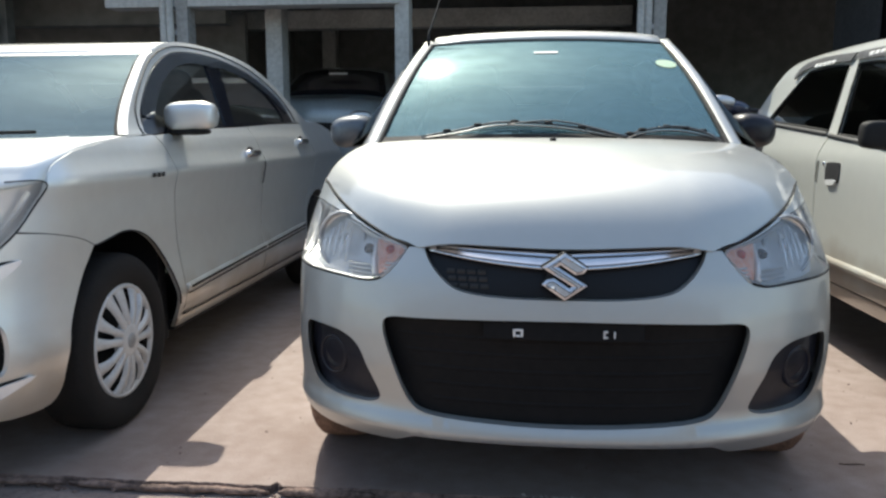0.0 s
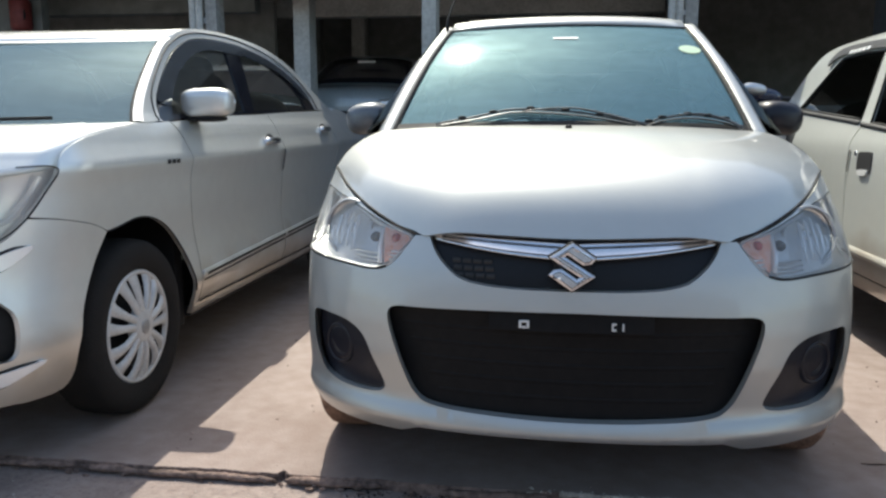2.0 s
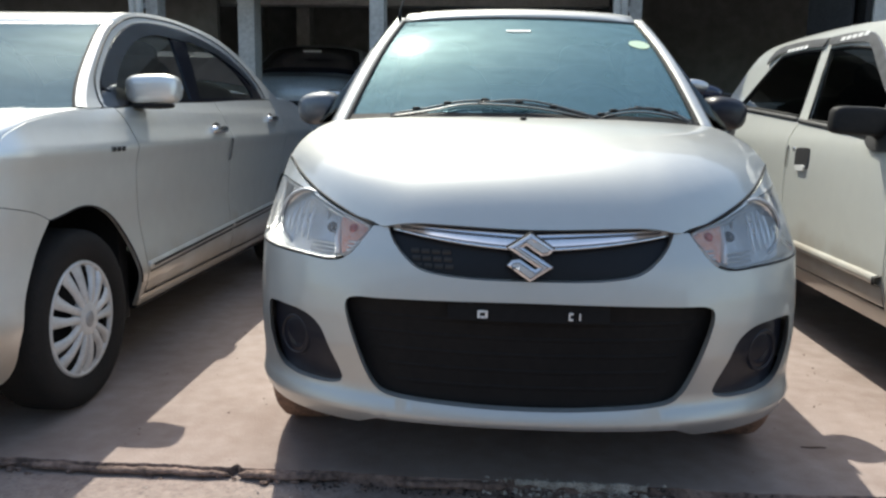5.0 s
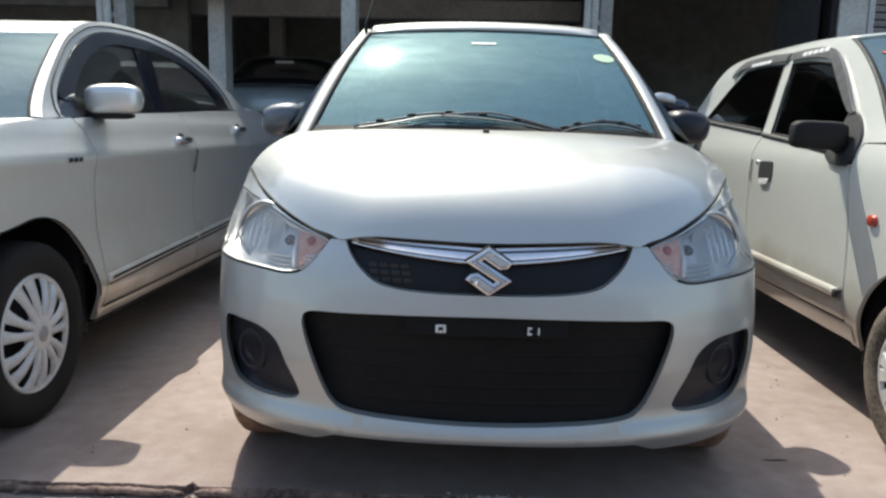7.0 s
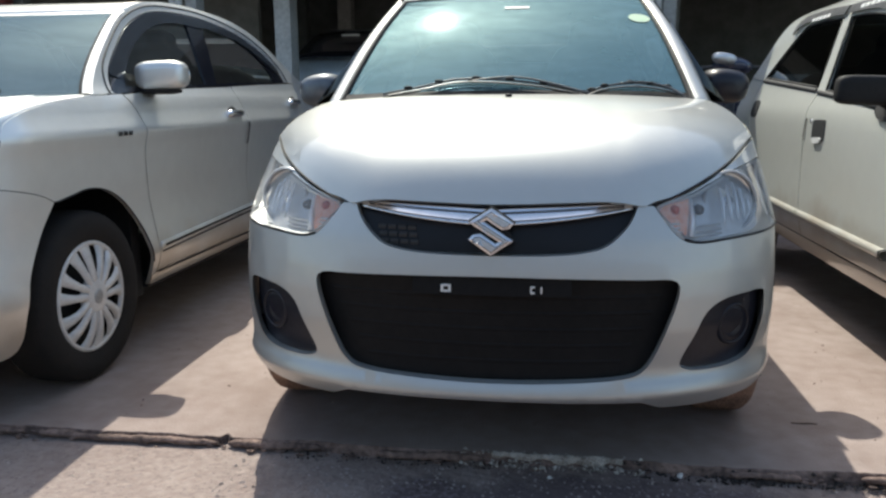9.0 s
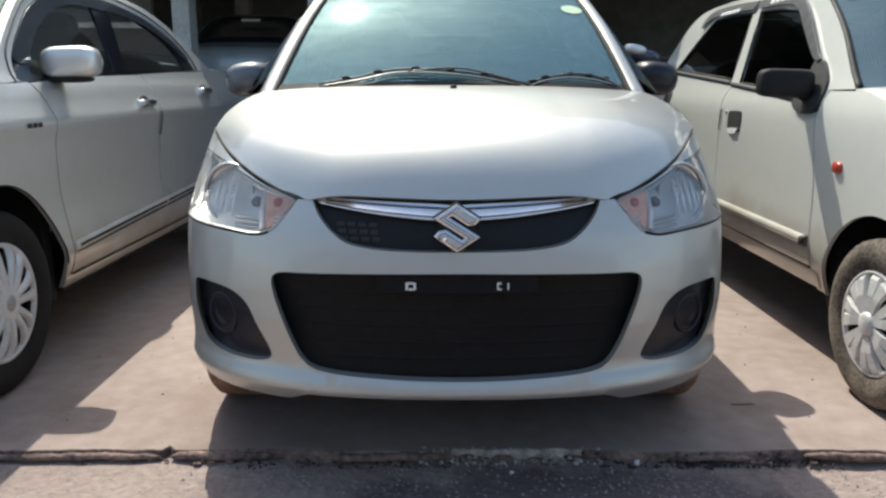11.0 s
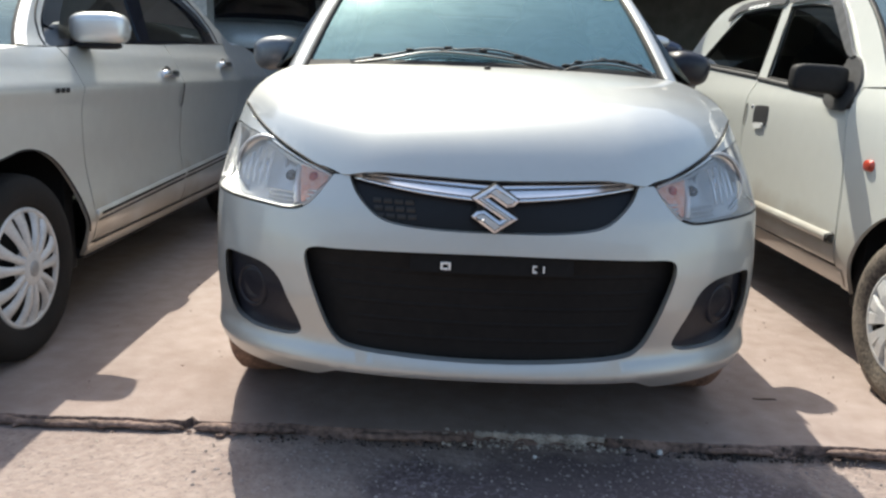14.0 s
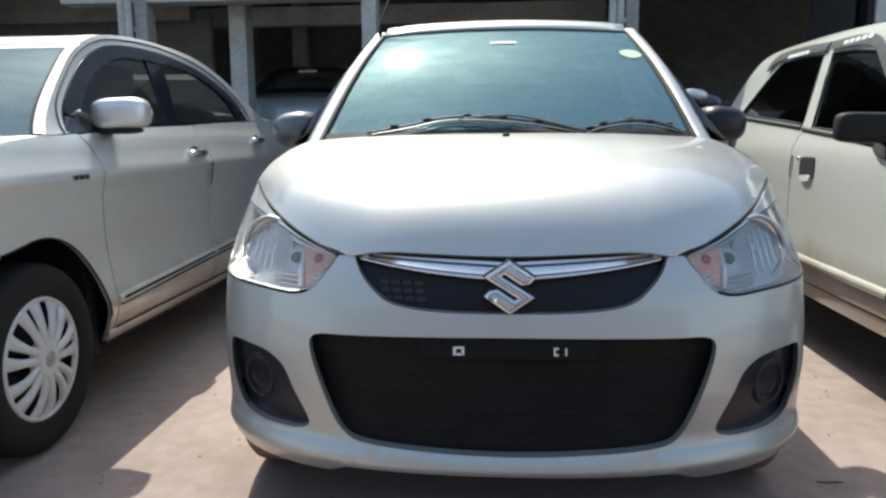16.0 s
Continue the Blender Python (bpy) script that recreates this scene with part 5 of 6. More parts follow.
    part("grille", block(xc - 0.55, xc + 0.55, -0.10, -0.05, 0.50, 0.80, 0.02), BLACK, car)
    dk = [D(3.20, 1.085), D(3.5, 1.07), D(3.76, 1.02), D(3.80, 0.8), D(3.8, 0.35)]
    part("boot_lid", thick(loft(span(dk, [far_side(p, xc) for p in dk], [0, -0.02, -0.08, -0.1, -0.1], [0.04, 0.03, 0.02, 0, 0], 13)), 0.015), P, car)
    # far flank, floor, cabin
    part("far_flank", thick(loft([[far_side(D(s, z), xc) for s in np.linspace(-0.6, 3.8, 40)] for z in (0.25, 0.4, 0.6, 0.8, 0.98)]), 0.01), P, car)
    part("far_glass", thick(loft([[far_side(D(s, z), xc) for s, z in oc], [far_side(D(min(max(s, 0.8), 3.28), 0.985), xc) for s, z in oc]]), 0.008), SIDEGLASS, car)
    part("underbody", block(xc - 0.82, xc + 0.82, 1.05, 2.80, 0.225, 0.27, 0.01), BLACK, car)
    part("wheel_well", join(block(xc - 0.80, xc + 0.80, 0.98, 1.04, 0.2, 0.75), block(xc - 0.80, xc + 0.832, 0.44, 1.02, 0.69, 0.74), block(xc - 0.4, xc + 0.4, 0.2, 1.0, 0.24, 0.7)), BLACK, car)
    part("dashboard", loft([[Vector((x, 0.78 + 0.2 * ((x - xc) / 0.75) ** 2, 0.985)) for x in np.linspace(xc - 0.75, xc + 0.75, 9)], [Vector((x, 1.25, 1.0)) for x in np.linspace(xc - 0.78, xc + 0.78, 9)], [Vector((x, 1.4, 0.6)) for x in np.linspace(xc - 0.78, xc + 0.78, 9)]]), DARK, car)
    for x in (xc - 0.37, xc + 0.37):
        part("front_seat", join(ball((x, 2.0, 0.92), (0.25, 0.10, 0.33), 16, 10, 0.6), ball((x, 2.06, 1.23), (0.13, 0.055, 0.09), 12, 8, 0.6)), SEAT, car)
    part("rear_seat", ball((xc, 2.85, 0.88), (0.65, 0.12, 0.30), 16, 10, 0.5), SEAT, car)
    part("wiper", tube([W[0][k].lerp(W[1][k], 0.25) + Vector((0, -0.012, 0.014)) for k in range(3, 12)], 0.007, 6), BLACK, car, "black wiper")
    # mirror, handles, marks
    c = Vector((-1.392, 1.18, 1.060))
    mm = part("mirror", moved(ball((0, 0, 0), (0.100, 0.062, 0.057), 36, 20, 0.56), Matrix.Translation(c) @ Matrix.Rotation(0.10, 4, "Z") @ Matrix.Rotation(-0.04, 4, "Y")), P, car, "silver door mirror housing")
    part("mirror_base", moved(ball((0, 0, 0), (0.10, 0.055, 0.014), 20, 10, 0.7), Matrix.Translation(c + Vector((-0.03, 0.005, -0.060)))), BLACK, mm)
    part("stalk", tube([c + Vector((-0.06, 0, -0.052)), c + Vector((-0.17, 0.02, -0.070))], 0.02, 10, 0.7), BLACK, mm)
    part("mirror_glass", moved(ball((0, 0, 0), (0.085, 0.004, 0.045), 20, 10, 0.8), Matrix.Translation(c + Vector((0.004, 0.062, 0)))), CHROME, mm)
    for s, z in ((1.90, 0.895), (2.86, 0.945)):
        a, b = D(s - 0.09, z), D(s + 0.09, z)
        h = part("door_handle", tube([a + Vector((0.004, 0, 0)), a.lerp(b, 0.15) + Vector((0.014, 0, 0.003)), a.lerp(b, 0.5) + Vector((0.018, 0, 0.004)), a.lerp(b, 0.85) + Vector((0.014, 0, 0.003)), b + Vector((0.004, 0, 0))], [0.015, 0.018, 0.017, 0.018, 0.015], 10, 1.0), CHROME, car, "chrome pull handle")
        part("handle_cup", ball(a.lerp(b, 0.45) + Vector((-0.002, 0, 0)), (0.007, 0.068, 0.038), 16, 10), DARK, h)
    part("edge_guard", bar(D, 2.036, 0.80, 2.052, 0.80, 0.11, 0.005, 2, 0.004), BLACK, car, "black door edge strip")
    for k in range(3):
        part("wing_badge", bar(D, 0.835 + 0.034 * k, 0.846, 0.861 + 0.034 * k, 0.846, 0.016, 0.002, 2, 0.001), DARK, car)
    for y in (0.645, 3.17):
        wheel(car, (-1.505, y, 0.298), 0.298, 0.175, 0.194, 7, "fan", 1)
        wheel(car, (2 * xc + 1.505, y, 0.298), 0.298, 0.175, 0.194, 7, "fan", -1)
    return car


def small_car():
    D, xc, f = SMALL, 2.027, -1
    P = WHITE
    car = thing("small_car", (xc, 1.6, 0), "dusty off-white older hatchback with black door mirrors", "car", "cars parked in a row")
    arch1 = arc(0.60, 0.262, 0.322, 178, -2, 16)
    skin("bumper", D, [(-0.6, 0.56), (-0.6, 0.56), (-0.6, 0.20), (-0.6, 0.20), (0.15, 0.20), (0.25, 0.22), (0.27, 0.30), (0.295, 0.38), (0.34, 0.455), (0.36, 0.49), (0.25, 0.53), (0.1, 0.55)], BLACK, car, f)
    wing = [(0.365, 0.497)] + arch1[4:] + [(0.925, 0.255), (0.925, 0.255), (0.975, 0.255), (0.975, 0.255), (0.995, 0.34), (1.010, 0.53), (1.030, 0.66), (1.085, 0.86), (1.060, 0.958), (1.060, 0.958), (0.83, 0.955), (0.67, 0.925), (0.47, 0.885), (0.25, 0.83), (0.06, 0.76), (0.02, 0.66), (0.06, 0.56), (0.22, 0.54)]
    skin("wing", D, wing, P, car, f, 0.04)
    skin("front_door", D, [(1.003, 0.335), (1.003, 0.335), (1.93, 0.335), (1.93, 0.335), (1.99, 0.50), (2.025, 0.76), (2.045, 0.90), (2.015, 0.978), (2.015, 0.978), (1.50, 0.932), (1.12, 0.895), (1.12, 0.895), (1.095, 0.86), (1.040, 0.66), (1.020, 0.53)], P, car, f)
    skin("rear_door", D, [(1.94, 0.335), (1.94, 0.335), (2.57, 0.335), (2.57, 0.335), (2.60, 0.42), (2.70, 0.53), (2.85, 0.60), (3.02, 0.72), (3.10, 1.05), (3.10, 1.05), (2.5, 1.012), (2.025, 0.979), (2.025, 0.979), (2.055, 0.90), (2.035, 0.76), (2.0, 0.50)], P, car, f)
    skin("rear_wing", D, [(2.58, 0.30), (2.58, 0.30)] + arc(2.91, 0.262, 0.322, 172, 0, 14) + [(3.30, 0.28), (3.37, 0.5), (3.39, 0.80), (3.36, 1.07), (3.36, 1.07), (3.11, 1.052), (3.11, 1.052), (3.03, 0.715), (2.86, 0.595), (2.71, 0.525), (2.61, 0.42)], P, car, f)
    part("sill", bar(D, 2.60, 0.300, 0.95, 0.295, 0.065, 0.003, 20), P, car)
    part("door_trim", join(bar(D, 1.965, 0.430, 1.035, 0.424, 0.036, 0.015, 16), bar(D, 2.59, 0.435, 1.98, 0.430, 0.036, 0.015, 12)), P, car, "white door moulding")
    part("trim_end", bar(D, 1.04, 0.424, 1.015, 0.424, 0.04, 0.024, 2), BLACK, car)
    # glasshouse
    g1 = [(1.94, 0.990), (1.94, 0.990), (2.09, 1.318), (2.09, 1.318), (1.88, 1.312), (1.67, 1.288), (1.60, 1.265), (1.44, 1.165), (1.27, 1.065), (1.16, 0.985), (1.16, 0.94), (1.16, 0.94)]
    g2 = [(3.04, 1.072), (3.04, 1.072), (2.80, 1.27), (2.71, 1.330), (2.71, 1.330), (2.45, 1.334), (2.18, 1.322), (2.18, 1.322), (2.06, 1.005), (2.06, 1.005)]
    outer = [(0.90, 0.965), (1.00, 1.03), (1.18, 1.165), (1.40, 1.295), (1.62, 1.385), (1.80, 1.410), (2.20, 1.428), (2.60, 1.430), (2.95, 1.415), (3.13, 1.36), (3.25, 1.22), (3.34, 1.10)]
    loop = [(0.90, 0.965)] + outer + [(3.36, 1.078), (3.36, 1.078), (3.10, 1.058), (2.5, 1.018), (2.02, 0.984), (1.5, 0.938), (1.12, 0.902), (1.07, 0.962), (1.07, 0.962)]
    skin("glasshouse_frame", D, loop, P, car, f, 0.04, [g1, g2])
    for g in (g1, g2):
        skin("side_window", lambda s, z: D(s, z) + Vector((0.010, 0, 0)), g, SIDEGLASS, car, f, 0.06, depth=0.004)
        part("window_seal", tube([D(s, z) + Vector((0.002, 0, 0)) for s, z in smooth(g + g[:1], False, 3)], 0.006, 6), BLACK, car)
    part("waist_strip", bar(D, 2.03, 0.984, 1.16, 0.918, 0.022, 0.008, 14), DARK, car)
    part("waist_strip", bar(D, 3.05, 1.056, 2.06, 0.990, 0.022, 0.008, 14), DARK, car)
    vis = skin("wind_visor", D, [(2.13, 1.378), (2.13, 1.378), (1.88, 1.375), (1.68, 1.350), (1.50, 1.262), (1.26, 1.095), (1.22, 1.075), (1.28, 1.078), (1.46, 1.185), (1.62, 1.285), (1.72, 1.318), (1.88, 1.332), (2.115, 1.338), (2.115, 1.338)], VISOR, car, f, 0.04, lift=0.018, depth=0.008, label="grey plastic wind visor with worn lettering")
    vis2 = skin("wind_visor", D, [(2.15, 1.378), (2.15, 1.378), (2.45, 1.392), (2.78, 1.388), (2.87, 1.33), (2.85, 1.30), (2.76, 1.345), (2.45, 1.352), (2.165, 1.338), (2.165, 1.338)], VISOR, car, f, 0.04, lift=0.018, depth=0.008, label="grey plastic wind visor with worn lettering")
    for s0, v in ((1.72, vis), (2.36, vis2)):
        for k in range(5):
            part("letter_bar", bar(lambda s, z: D(s, z) + Vector((-0.019, 0, 0)), s0 + 0.042 + 0.055 * k, 1.355, s0 + 0.055 * k, 1.354, 0.018, 0.001, 2), WHITEPLASTIC, v)
    oc = smooth(outer, False, 3)
    near = [D(s, z) for s, z in oc]
    far = [far_side(p, xc) for p in near]
    i0, t = 12, len(near)
    top = list(range(i0, 28))
    part("roof", thick(loft(span([near[i] for i in top], [far[i] for i in top], [0.10 - 0.10 * min(1, (i - i0) / 6) for i in top], [0.030] * len(top), 21, 2.2)), 0.02), P, car)
    scr = list(range(0, i0 + 1))
    W = span([near[i] for i in scr], [far[i] for i in scr], [0.16 - 0.06 * (i / i0) for i in scr], [0.008 + 0.022 * i / i0 for i in scr], 21, 2.2)
    part("windscreen", loft(W), GREYSCREEN, car, "windscreen with pale sky reflection painted into its film")
    part("screen_edge", thick(loft([[r[0] + Vector((0, -0.003, 0.003)) for r in W], [r[0].lerp(r[1], 0.30) + Vector((0, -0.003, 0.004)) for r in W]]), 0.003), BLACK, car)
    part("sun_strip", thick(loft([[p + Vector((0, -0.003, 0.003)) for p in W[9][1:-1]], [p.lerp(q, 0.25) + Vector((0, -0.003, 0.003)) for p, q in zip(W[9][1:-1], W[10][1:-1])]]), 0.001), RED, car, "thin red strip across the windscreen")
    bk = list(range(27, t))
    part("tailgate", thick(loft(span([near[i] for i in bk], [far[i] for i in bk], [-0.02] * len(bk), [0.02] * len(bk), 13)), 0.012), P, car)
    part("tail_panel", thick(loft(span([D(3.36, z) for z in (1.1, 0.8, 0.5, 0.25)], [far_side(D(3.36, z), xc) for z in (1.1, 0.8, 0.5, 0.25)], [-0.05] * 4, [0] * 4, 13)), 0.012), P, car)
    edge = smooth([(0.06, 0.765), (0.25, 0.834), (0.47, 0.889), (0.67, 0.929), (0.83, 0.959), (0.90, 0.966)], False, 4)
    ne = [D(s, z) for s, z in edge]
    n = len(edge)
    part("bonnet", thick(loft(span(ne, [far_side(p, xc) for p in ne], [0.22 - 0.06 * i / n for i in range(n)], [0.03] * n, 25, 2.4)), 0.012), P, car)
    part("bonnet_gap", tube([span([p], [far_side(p, xc)], [0.22 - 0.06 * i / n], [0.0305], 25, 2.4)[0][2] + Vector((0, 0, 0.001)) for i, p in enumerate(ne)], 0.003, 5), DARK, car)
    part("nose", thick(loft([[D(s, z) for s in np.linspace(-0.6, 0.08, 14)] for z in (0.50, 0.60, 0.70, 0.765)]), 0.01), P, car)
    part("far_flank", thick(loft([[far_side(D(s, z), xc) for s in np.linspace(-0.5, 3.36, 40)] for z in (0.25, 0.4, 0.6, 0.8, 0.96)]), 0.01), P, car)
    part("far_glass", thick(loft([[far_side(D(s, z), xc) for s, z in oc], [far_side(D(s, 0.96), xc) for s, z in oc]]), 0.008), SIDEGLASS, car)
    part("underbody", block(xc - 0.68, xc + 0.68, 0.95, 2.56, 0.25, 0.29, 0.01), BLACK, car)
    part("wheel_well", join(block(xc - 0.68, xc + 0.6, 0.90, 0.95, 0.2, 0.66), block(xc - 0.66, xc + 0.6, 0.2, 0.95, 0.61, 0.66), block(xc - 0.35, xc + 0.4, 0.2, 0.9, 0.24, 0.62)), BLACK, car)
    part("dashboard", loft([[Vector((x, 0.95, 0.96)) for x in np.linspace(xc - 0.62, xc + 0.62, 5)], [Vector((x, 1.30, 0.96)) for x in np.linspace(xc - 0.64, xc + 0.64, 5)], [Vector((x, 1.4, 0.5)) for x in np.linspace(xc - 0.64, xc + 0.64, 5)]]), DARK, car)
    for x in (xc - 0.33, xc + 0.33):
        part("front_seat", join(ball((x, 2.0, 0.88), (0.22, 0.09, 0.30), 16, 10, 0.6), ball((x, 2.05, 1.18), (0.11, 0.05, 0.08), 12, 8, 0.6)), SEAT, car)
    part("rear_seat", ball((xc, 2.85, 0.85), (0.55, 0.1, 0.28), 16, 10, 0.5), SEAT, car)
    # mirror, handles, repeater
    c = Vector((1.232, 1.19, 0.985))
    mm = part("mirror", moved(ball((0, 0, 0), (0.098, 0.045, 0.052), 28, 16, 0.42), Matrix.Translation(c) @ Matrix.Rotation(-0.08, 4, "Z") @ Matrix.Rotation(0.03, 4, "Y")), BLACK, car, "black plastic door mirror")
    part("mirror_arm", tube([c + Vector((0.055, 0.0, -0.03)), c + Vector((0.115, 0.01, -0.065)), c + Vector((0.15, 0.02, -0.06))], 0.028, 10, 0.8), BLACK, mm)
    part("mirror_base", panel(lambda s, z: D(s, z) + Vector((-0.012, 0, 0)), smooth([(1.27, 1.075), (1.27, 1.075), (1.19, 1.06), (1.10, 0.99), (1.085, 0.93), (1.10, 0.885), (1.16, 0.875), (1.24, 0.885), (1.29, 0.91), (1.29, 0.91)], k=3), (), 0.04, (0.02, 0, 0)), DARK, mm)
    h = part("door_handle", panel(lambda s, z: D(s, z) + Vector((-0.004, 0, 0)), smooth([(1.77, 0.855), (1.80, 0.865), (1.90, 0.862), (1.92, 0.845), (1.91, 0.785), (1.88, 0.770), (1.79, 0.772), (1.765, 0.79)], k=3), (), 0.03, (0.008, 0, 0)), DARK, car, "black recessed door handle")
    # White sliver painted as the reflection low in the handle.
    part("handle_gleam", panel(lambda s, z: D(s, z) + Vector((-0.010, 0, 0)), smooth([(1.79, 0.784), (1.82, 0.788), (1.89, 0.784), (1.885, 0.768), (1.86, 0.762), (1.80, 0.765)], k=3), (), 0.03, (0.008, 0, 0)), WHITEPLASTIC, h)
    part("door_handle", panel(lambda s, z: D(s, z) + Vector((-0.004, 0, 0)), smooth([(2.90, 0.935), (2.96, 0.945), (3.02, 0.935), (3.01, 0.865), (2.95, 0.85), (2.90, 0.865)], k=3), (), 0.03, (0.008, 0, 0)), DARK, car, "black recessed door handle")
    part("lock", moved(lathe([(0.001, 0.004), (0.009, 0.003), (0.012, -0.004)], 14), Matrix.Translation(D(1.955, 0.855)) @ Matrix.Diagonal((-1, 1, 1, 1))), CHROME, car)
    part("edge_guard", bar(D, 2.026, 0.82, 2.012, 0.815, 0.10, 0.004, 2, 0.002), DARK, car, "black door edge strip")
    part("side_repeater", moved(ball((0, 0, 0), (0.014, 0.030, 0.020), 16, 10, 0.7), Matrix.Translation(D(0.875, 0.706))), RED, car, "small red side lamp")
    for y in (0.548, 2.91):
        wheel(car, (1.345, y, 0.262), 0.262, 0.15, 0.165, 7, "plate", -1, DUSTYRUBBER, 0.010)
        wheel(car, (2 * xc - 1.345, y, 0.262), 0.262, 0.15, 0.165, 7, "plate", 1, DUSTYRUBBER)
    return car


# The blue-grey film paints the sky reflected in the visor.
SMOKE = glass("smoky_plastic", (0.10, 0.11, 0.12), (0.8, 0.85, 0.9), 0.08, 1.5, 0.12, (0.26, 0.30, 0.36))
VISOR = material("grey_visor_plastic", (0.13, 0.13, 0.13), 0.3, 0, 0.3, 0.4, 20.0)
sedan()
small_car()


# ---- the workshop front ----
# Added floor; its height puts the car where the camera sees it.
tagged(part("fitted_floor", block(-13.9, 0.9, 6.70, 10.88, 0.0, 0.35, 0.02), INSIDE), "dim concrete floor inside the workshop, raised to fit the camera view", "floor", kind="structure")


def column(x0, x1, y, z1, name="column", mat=None, label="pale painted concrete column"):
    return tagged(part(name, block(x0, x1, y, y + 0.25, 0.0, z1, 0.012), mat or COLUMN), label, "column", kind="structure")


def twin_column(x):
    """A post of two steel pipes on a pier."""
    c = thing("steel_post", (x, 5.95, 0), "pale grey paired steel pipe post", "post", "steel posts of the workshop front")
    for dx in (-0.075, -0.005):
        part("pipe", moved(lathe([(0.036, 0.0), (0.036, 2.75)], 16, "Z"), Matrix.Translation((x + dx, 5.93, 0))), COLUMN, c)
    part("pier", block(x + 0.045, x + 0.17, 5.95, 6.15, 0, 2.75, 0.01), PLASTER, c)
    for z in (0.4, 1.2, 2.0, 2.6):
        part("bracket", block(x - 0.10, x + 0.05, 5.95, 5.99, z, z + 0.05, 0.004), STEEL, c)
    return c


for x in (-3.64, 1.13):
    twin_column(x)
column(-2.81, -2.63, 6.4, 2.75)
column(-1.345, -1.20, 5.99, 2.75)
column(-3.98, -3.76, 10.5, 3.9, "column", INSIDE, "column inside the workshop toned dark for the dim bay")
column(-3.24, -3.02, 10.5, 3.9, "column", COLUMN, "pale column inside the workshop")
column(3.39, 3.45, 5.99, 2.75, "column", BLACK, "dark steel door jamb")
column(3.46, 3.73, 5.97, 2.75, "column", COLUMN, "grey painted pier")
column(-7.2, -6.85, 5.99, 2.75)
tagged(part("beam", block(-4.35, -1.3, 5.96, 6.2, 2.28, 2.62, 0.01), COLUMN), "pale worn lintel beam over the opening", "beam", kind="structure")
tagged(part("beam", block(-14, -3.7, 7.6, 7.8, 2.35, 2.75, 0.01), INSIDE), "grey beam inside the workshop toned dark for the dim bay", "beam", kind="structure")
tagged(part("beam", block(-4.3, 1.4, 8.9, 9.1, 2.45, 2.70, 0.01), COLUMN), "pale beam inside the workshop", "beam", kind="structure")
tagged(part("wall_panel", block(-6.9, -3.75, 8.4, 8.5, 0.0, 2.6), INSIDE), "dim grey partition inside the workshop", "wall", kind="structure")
tagged(part("door_leaf", moved(block(0, 0.55, -0.02, 0.02, 0.0, 2.7, 0.004), Matrix.Translation((3.33, 6.12, 0)) @ Matrix.Rotation(radians(112), 4, "Z")), DIMSTEEL), "grey steel door leaf standing open into the bay, colour darkened for the dimness", "wall", kind="structure")


def shutter(x0, x1):
    s = thing("roller_shutter", ((x0 + x1) / 2, 6.06, 0), "grey steel louvred shutter", "shutter")
    for q in (x0, x1 - 0.06):
        part("guide_rail", block(q, q + 0.06, 6.02, 6.10, 0, 2.75, 0.005), STEEL, s)
    sl = block(-(x1 - x0) / 2 + 0.06, (x1 - x0) / 2 - 0.06, -0.008, 0.008, -0.028, 0.028, 0.003)
    me = bpy.data.meshes.new("slat")
    sl.to_mesh(me)
    me.materials.append(STEEL)
    for i in range(38):
        o = new("slat", me)
        o.parent, o.matrix_parent_inverse = s, s.matrix_world.inverted()
        o.matrix_basis = pose((x0 + x1) / 2, 6.06, 0.05 + 0.07 * i, 38, 0, 0)
    part("backing", block(x0 + 0.05, x1 - 0.05, 6.11, 6.13, 0, 2.75), BLACK, s)
    return s


shutter(3.76, 5.9)


def far_car():
    """A tall car on the dim bay's floor, both raised to fit the camera's view, nose towards the yard."""
    xc, z0 = -2.50, 0.35
    c = thing("parked_car", (xc, 8.6, z0), "blue-grey car standing on the workshop floor raised to fit the view", "car")
    prof = [(6.95, 0.35, 0.74), (6.88, 0.75, 0.80), (6.95, 1.00, 0.80), (7.3, 1.09, 0.80), (7.95, 1.14, 0.77), (8.6, 1.50, 0.62), (8.95, 1.56, 0.58), (9.8, 1.54, 0.57), (10.2, 1.25, 0.66), (10.32, 1.0, 0.74), (10.35, 0.4, 0.74)]
    p = smooth(prof, False, 4)
    rows = [[Vector((xc + u * q[2], q[0] + 0.10 * u * u * (1 if q[0] < 9 else 0), z0 + q[1] - 0.05 * u ** 4)) for u in np.linspace(-1, 1, 13)] for q in p]
    part("body", thick(loft(rows), 0.01), DARKPAINT, c)
    ws = part("windscreen", thick(loft([[Vector((xc + (v.x - xc) * 0.93, v.y - 0.014, v.z + 0.012)) for v in r] for r in rows[16:21]]), 0.004), GLOSSBLACK, c, "dark windscreen")
    part("screen_mark", block(xc - 0.12, xc + 0.12, 8.44, 8.45, z0 + 1.44, z0 + 1.465), WHITEPLASTIC, ws, "pale strip at the top of the screen")
    part("grille", block(xc - 0.42, xc + 0.42, 6.86, 6.90, z0 + 0.62, z0 + 0.78, 0.015), BLACK, c)
    for sg in (1, -1):
        part("flank", thick(loft([[r[-1 if sg > 0 else 0] for r in rows], [Vector((xc + sg * 0.79, min(max(r[0].y, 7.0), 10.3), z0 + 0.3)) for r in rows]]), 0.01), DARKPAINT, c)
        part("headlight", ball((xc + sg * 0.60, 6.95, z0 + 0.84), (0.14, 0.05, 0.08), 16, 10, 0.8), LAMPCHROME, c)
        for y in (7.5, 9.7):
            wheel(c, (xc + sg * 0.72, y, z0 + 0.30), 0.30, 0.18, 0.19, 5, "plate", sg)
    return c


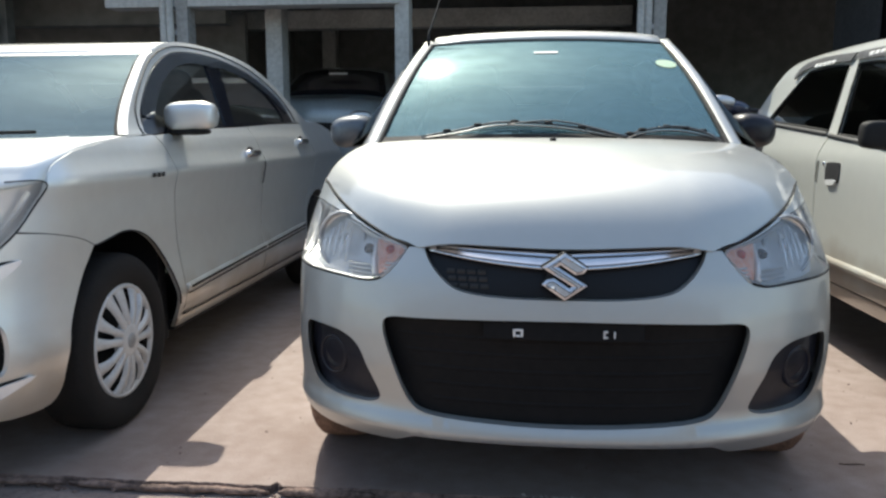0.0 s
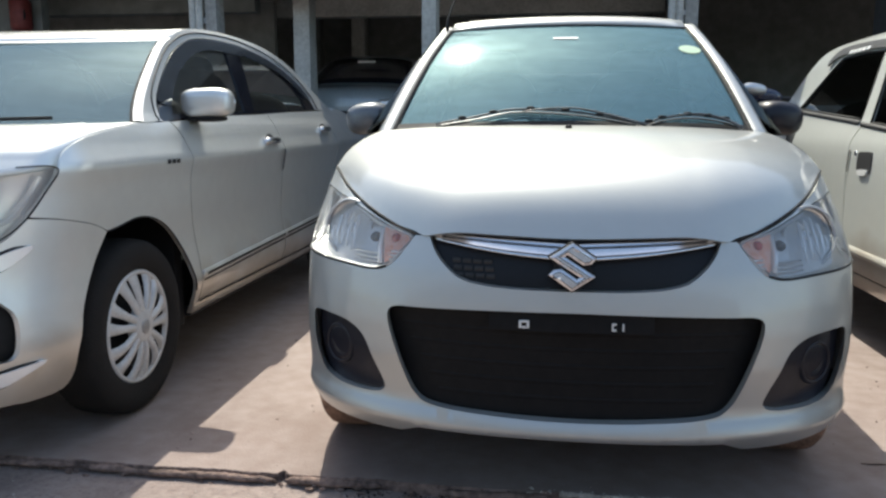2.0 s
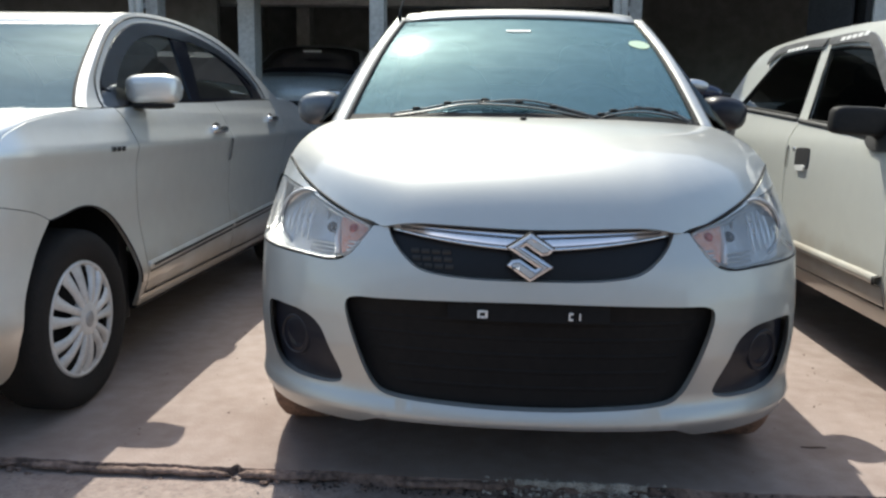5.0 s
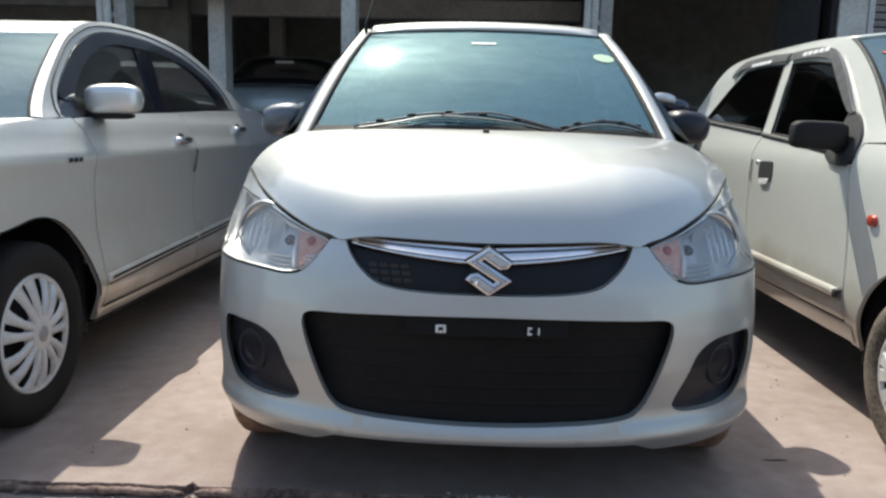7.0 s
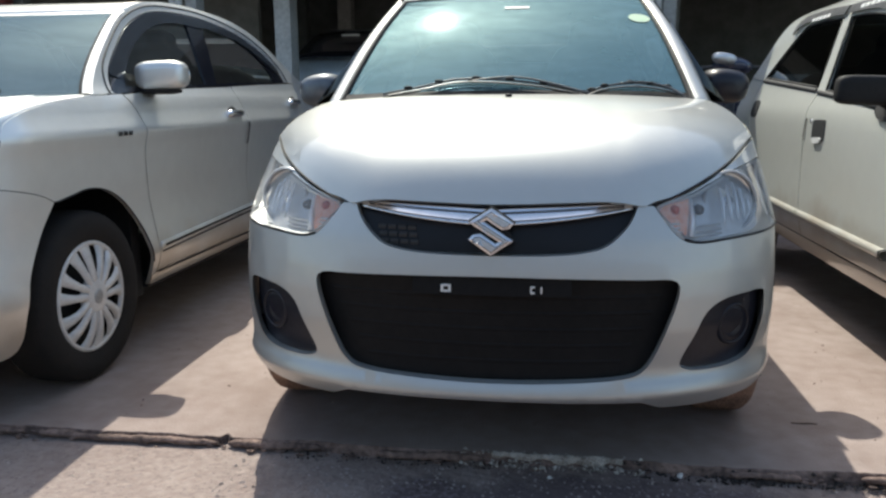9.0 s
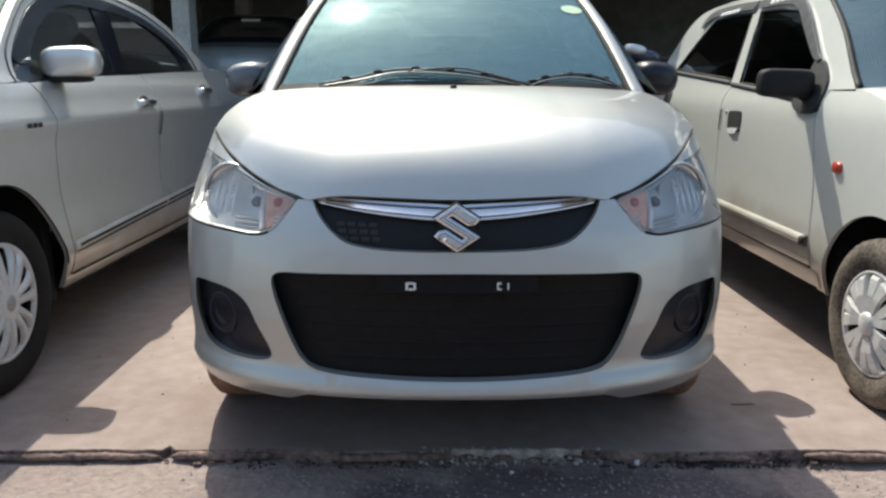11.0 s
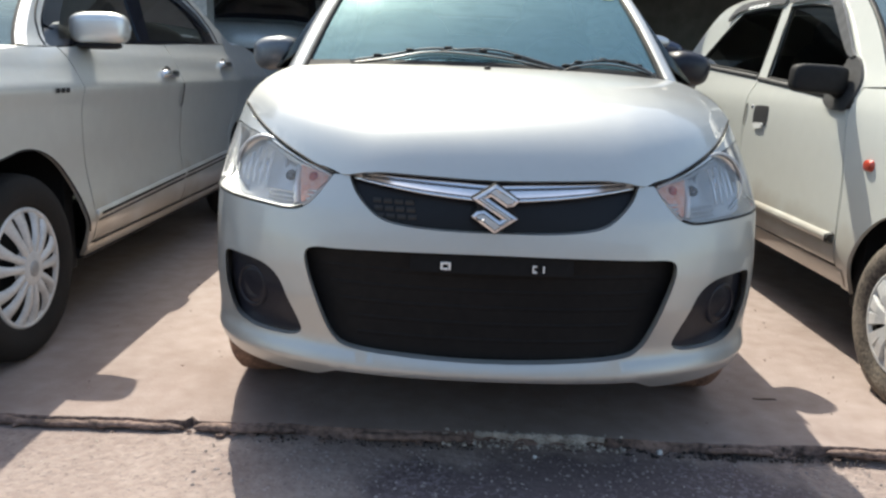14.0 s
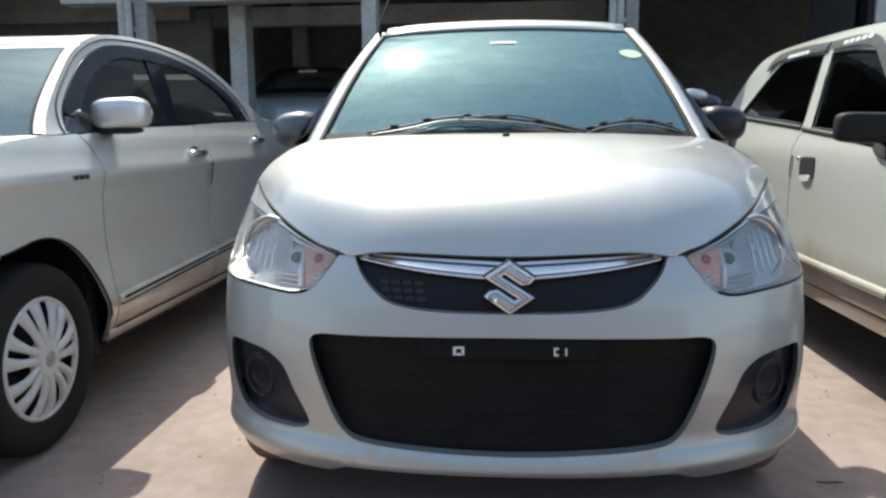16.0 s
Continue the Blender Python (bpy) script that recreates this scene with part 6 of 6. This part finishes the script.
DARKPAINT = material("dark_car_paint", (0.38, 0.43, 0.45), 0.3, 0.2, 0.8, 0.2, 5.0)
far_car()


def scooter():
    """A dark blue scooter behind the hatchback; its head shows over the door mirror."""
    s = thing("scooter", (1.02, 2.5, 0), "dark blue scooter parked behind the hatchback", "scooter")
    B = material("dark_blue_paint", (0.018, 0.025, 0.06), 0.2, 0.1, 0.8, 0.2, 6.0)
    part("handlebar_cowl", moved(ball((0, 0, 0), (0.115, 0.09, 0.055), 24, 14, 0.85), Matrix.Translation((1.005, 2.28, 1.115)) @ Matrix.Rotation(0.15, 4, "Y")), B, s)
    lamp = part("headlamp", moved(ball((0, 0, 0), (0.070, 0.05, 0.036), 20, 12, 0.8), Matrix.Translation((0.945, 2.215, 1.155)) @ Matrix.Rotation(0.2, 4, "Y")), LAMPCHROME, s, "clear lamp on the handlebar")
    part("front_apron", ball((1.02, 2.40, 0.72), (0.16, 0.07, 0.34), 20, 12, 0.8), B, s)
    part("steering_column", tube([(1.02, 2.36, 1.1), (1.02, 2.28, 0.30)], 0.03, 10), DARK, s)
    part("handlebar", tube([(0.80, 2.42, 1.10), (0.95, 2.36, 1.11), (1.10, 2.36, 1.11), (1.22, 2.42, 1.10)], 0.014, 8), DARK, s)
    part("floorboard", block(0.88, 1.16, 2.40, 2.85, 0.28, 0.34, 0.02), DARK, s)
    part("seat", ball((1.02, 3.05, 0.76), (0.14, 0.36, 0.06), 20, 10, 0.8), BLACK, s)
    part("rear_body", ball((1.02, 3.1, 0.55), (0.16, 0.40, 0.20), 20, 12, 0.8), B, s)
    for y in (2.24, 3.36):
        part("tyre", moved(lathe([(0.14, -0.03), (0.19, -0.045), (0.215, -0.025), (0.22, 0), (0.215, 0.025), (0.19, 0.045), (0.14, 0.03)], 28), Matrix.Translation((1.02, y, 0.22))), RUBBER, s)
        part("wheel_rim", moved(lathe([(0.145, -0.03), (0.12, 0), (0.03, 0.02), (0.001, 0.02)], 24), Matrix.Translation((1.02, y, 0.22))), HUBCAP, s)
    return s


_s = scooter()
_s.location, _s.scale = (1.34, 3.9, 0.0), (1.12, 1.12, 1.05)


def extinguisher():
    e = thing("fire_extinguisher", (-6.4, 6.9, 2.0), "red extinguisher hanging on the workshop wall", "extinguisher")
    part("cylinder", moved(lathe([(0.001, 0), (0.10, 0.01), (0.12, 0.04), (0.12, 0.34), (0.07, 0.40), (0.03, 0.43), (0.001, 0.44)], 20, "Z"), Matrix.Translation((-6.32, 6.86, 2.06))), DULLRED, e)
    part("hose", tube([(-6.4, 6.86, 2.49), (-6.25, 6.80, 2.46), (-6.22, 6.79, 2.25), (-6.26, 6.80, 2.1)], 0.015, 8), BLACK, e)
    part("bracket", block(-6.5, -6.3, 6.97, 7.0, 2.1, 2.45, 0.005), STEEL, e)
    return e


# Darker grey instead of column paint, to paint the pier as dim.
tagged(part("wall_panel", block(-6.85, -6.15, 7.0, 7.15, 0.0, 3.9, 0.01), INSIDE), "pier inside the workshop painted darker for the dim bay", "wall", kind="structure")
extinguisher()
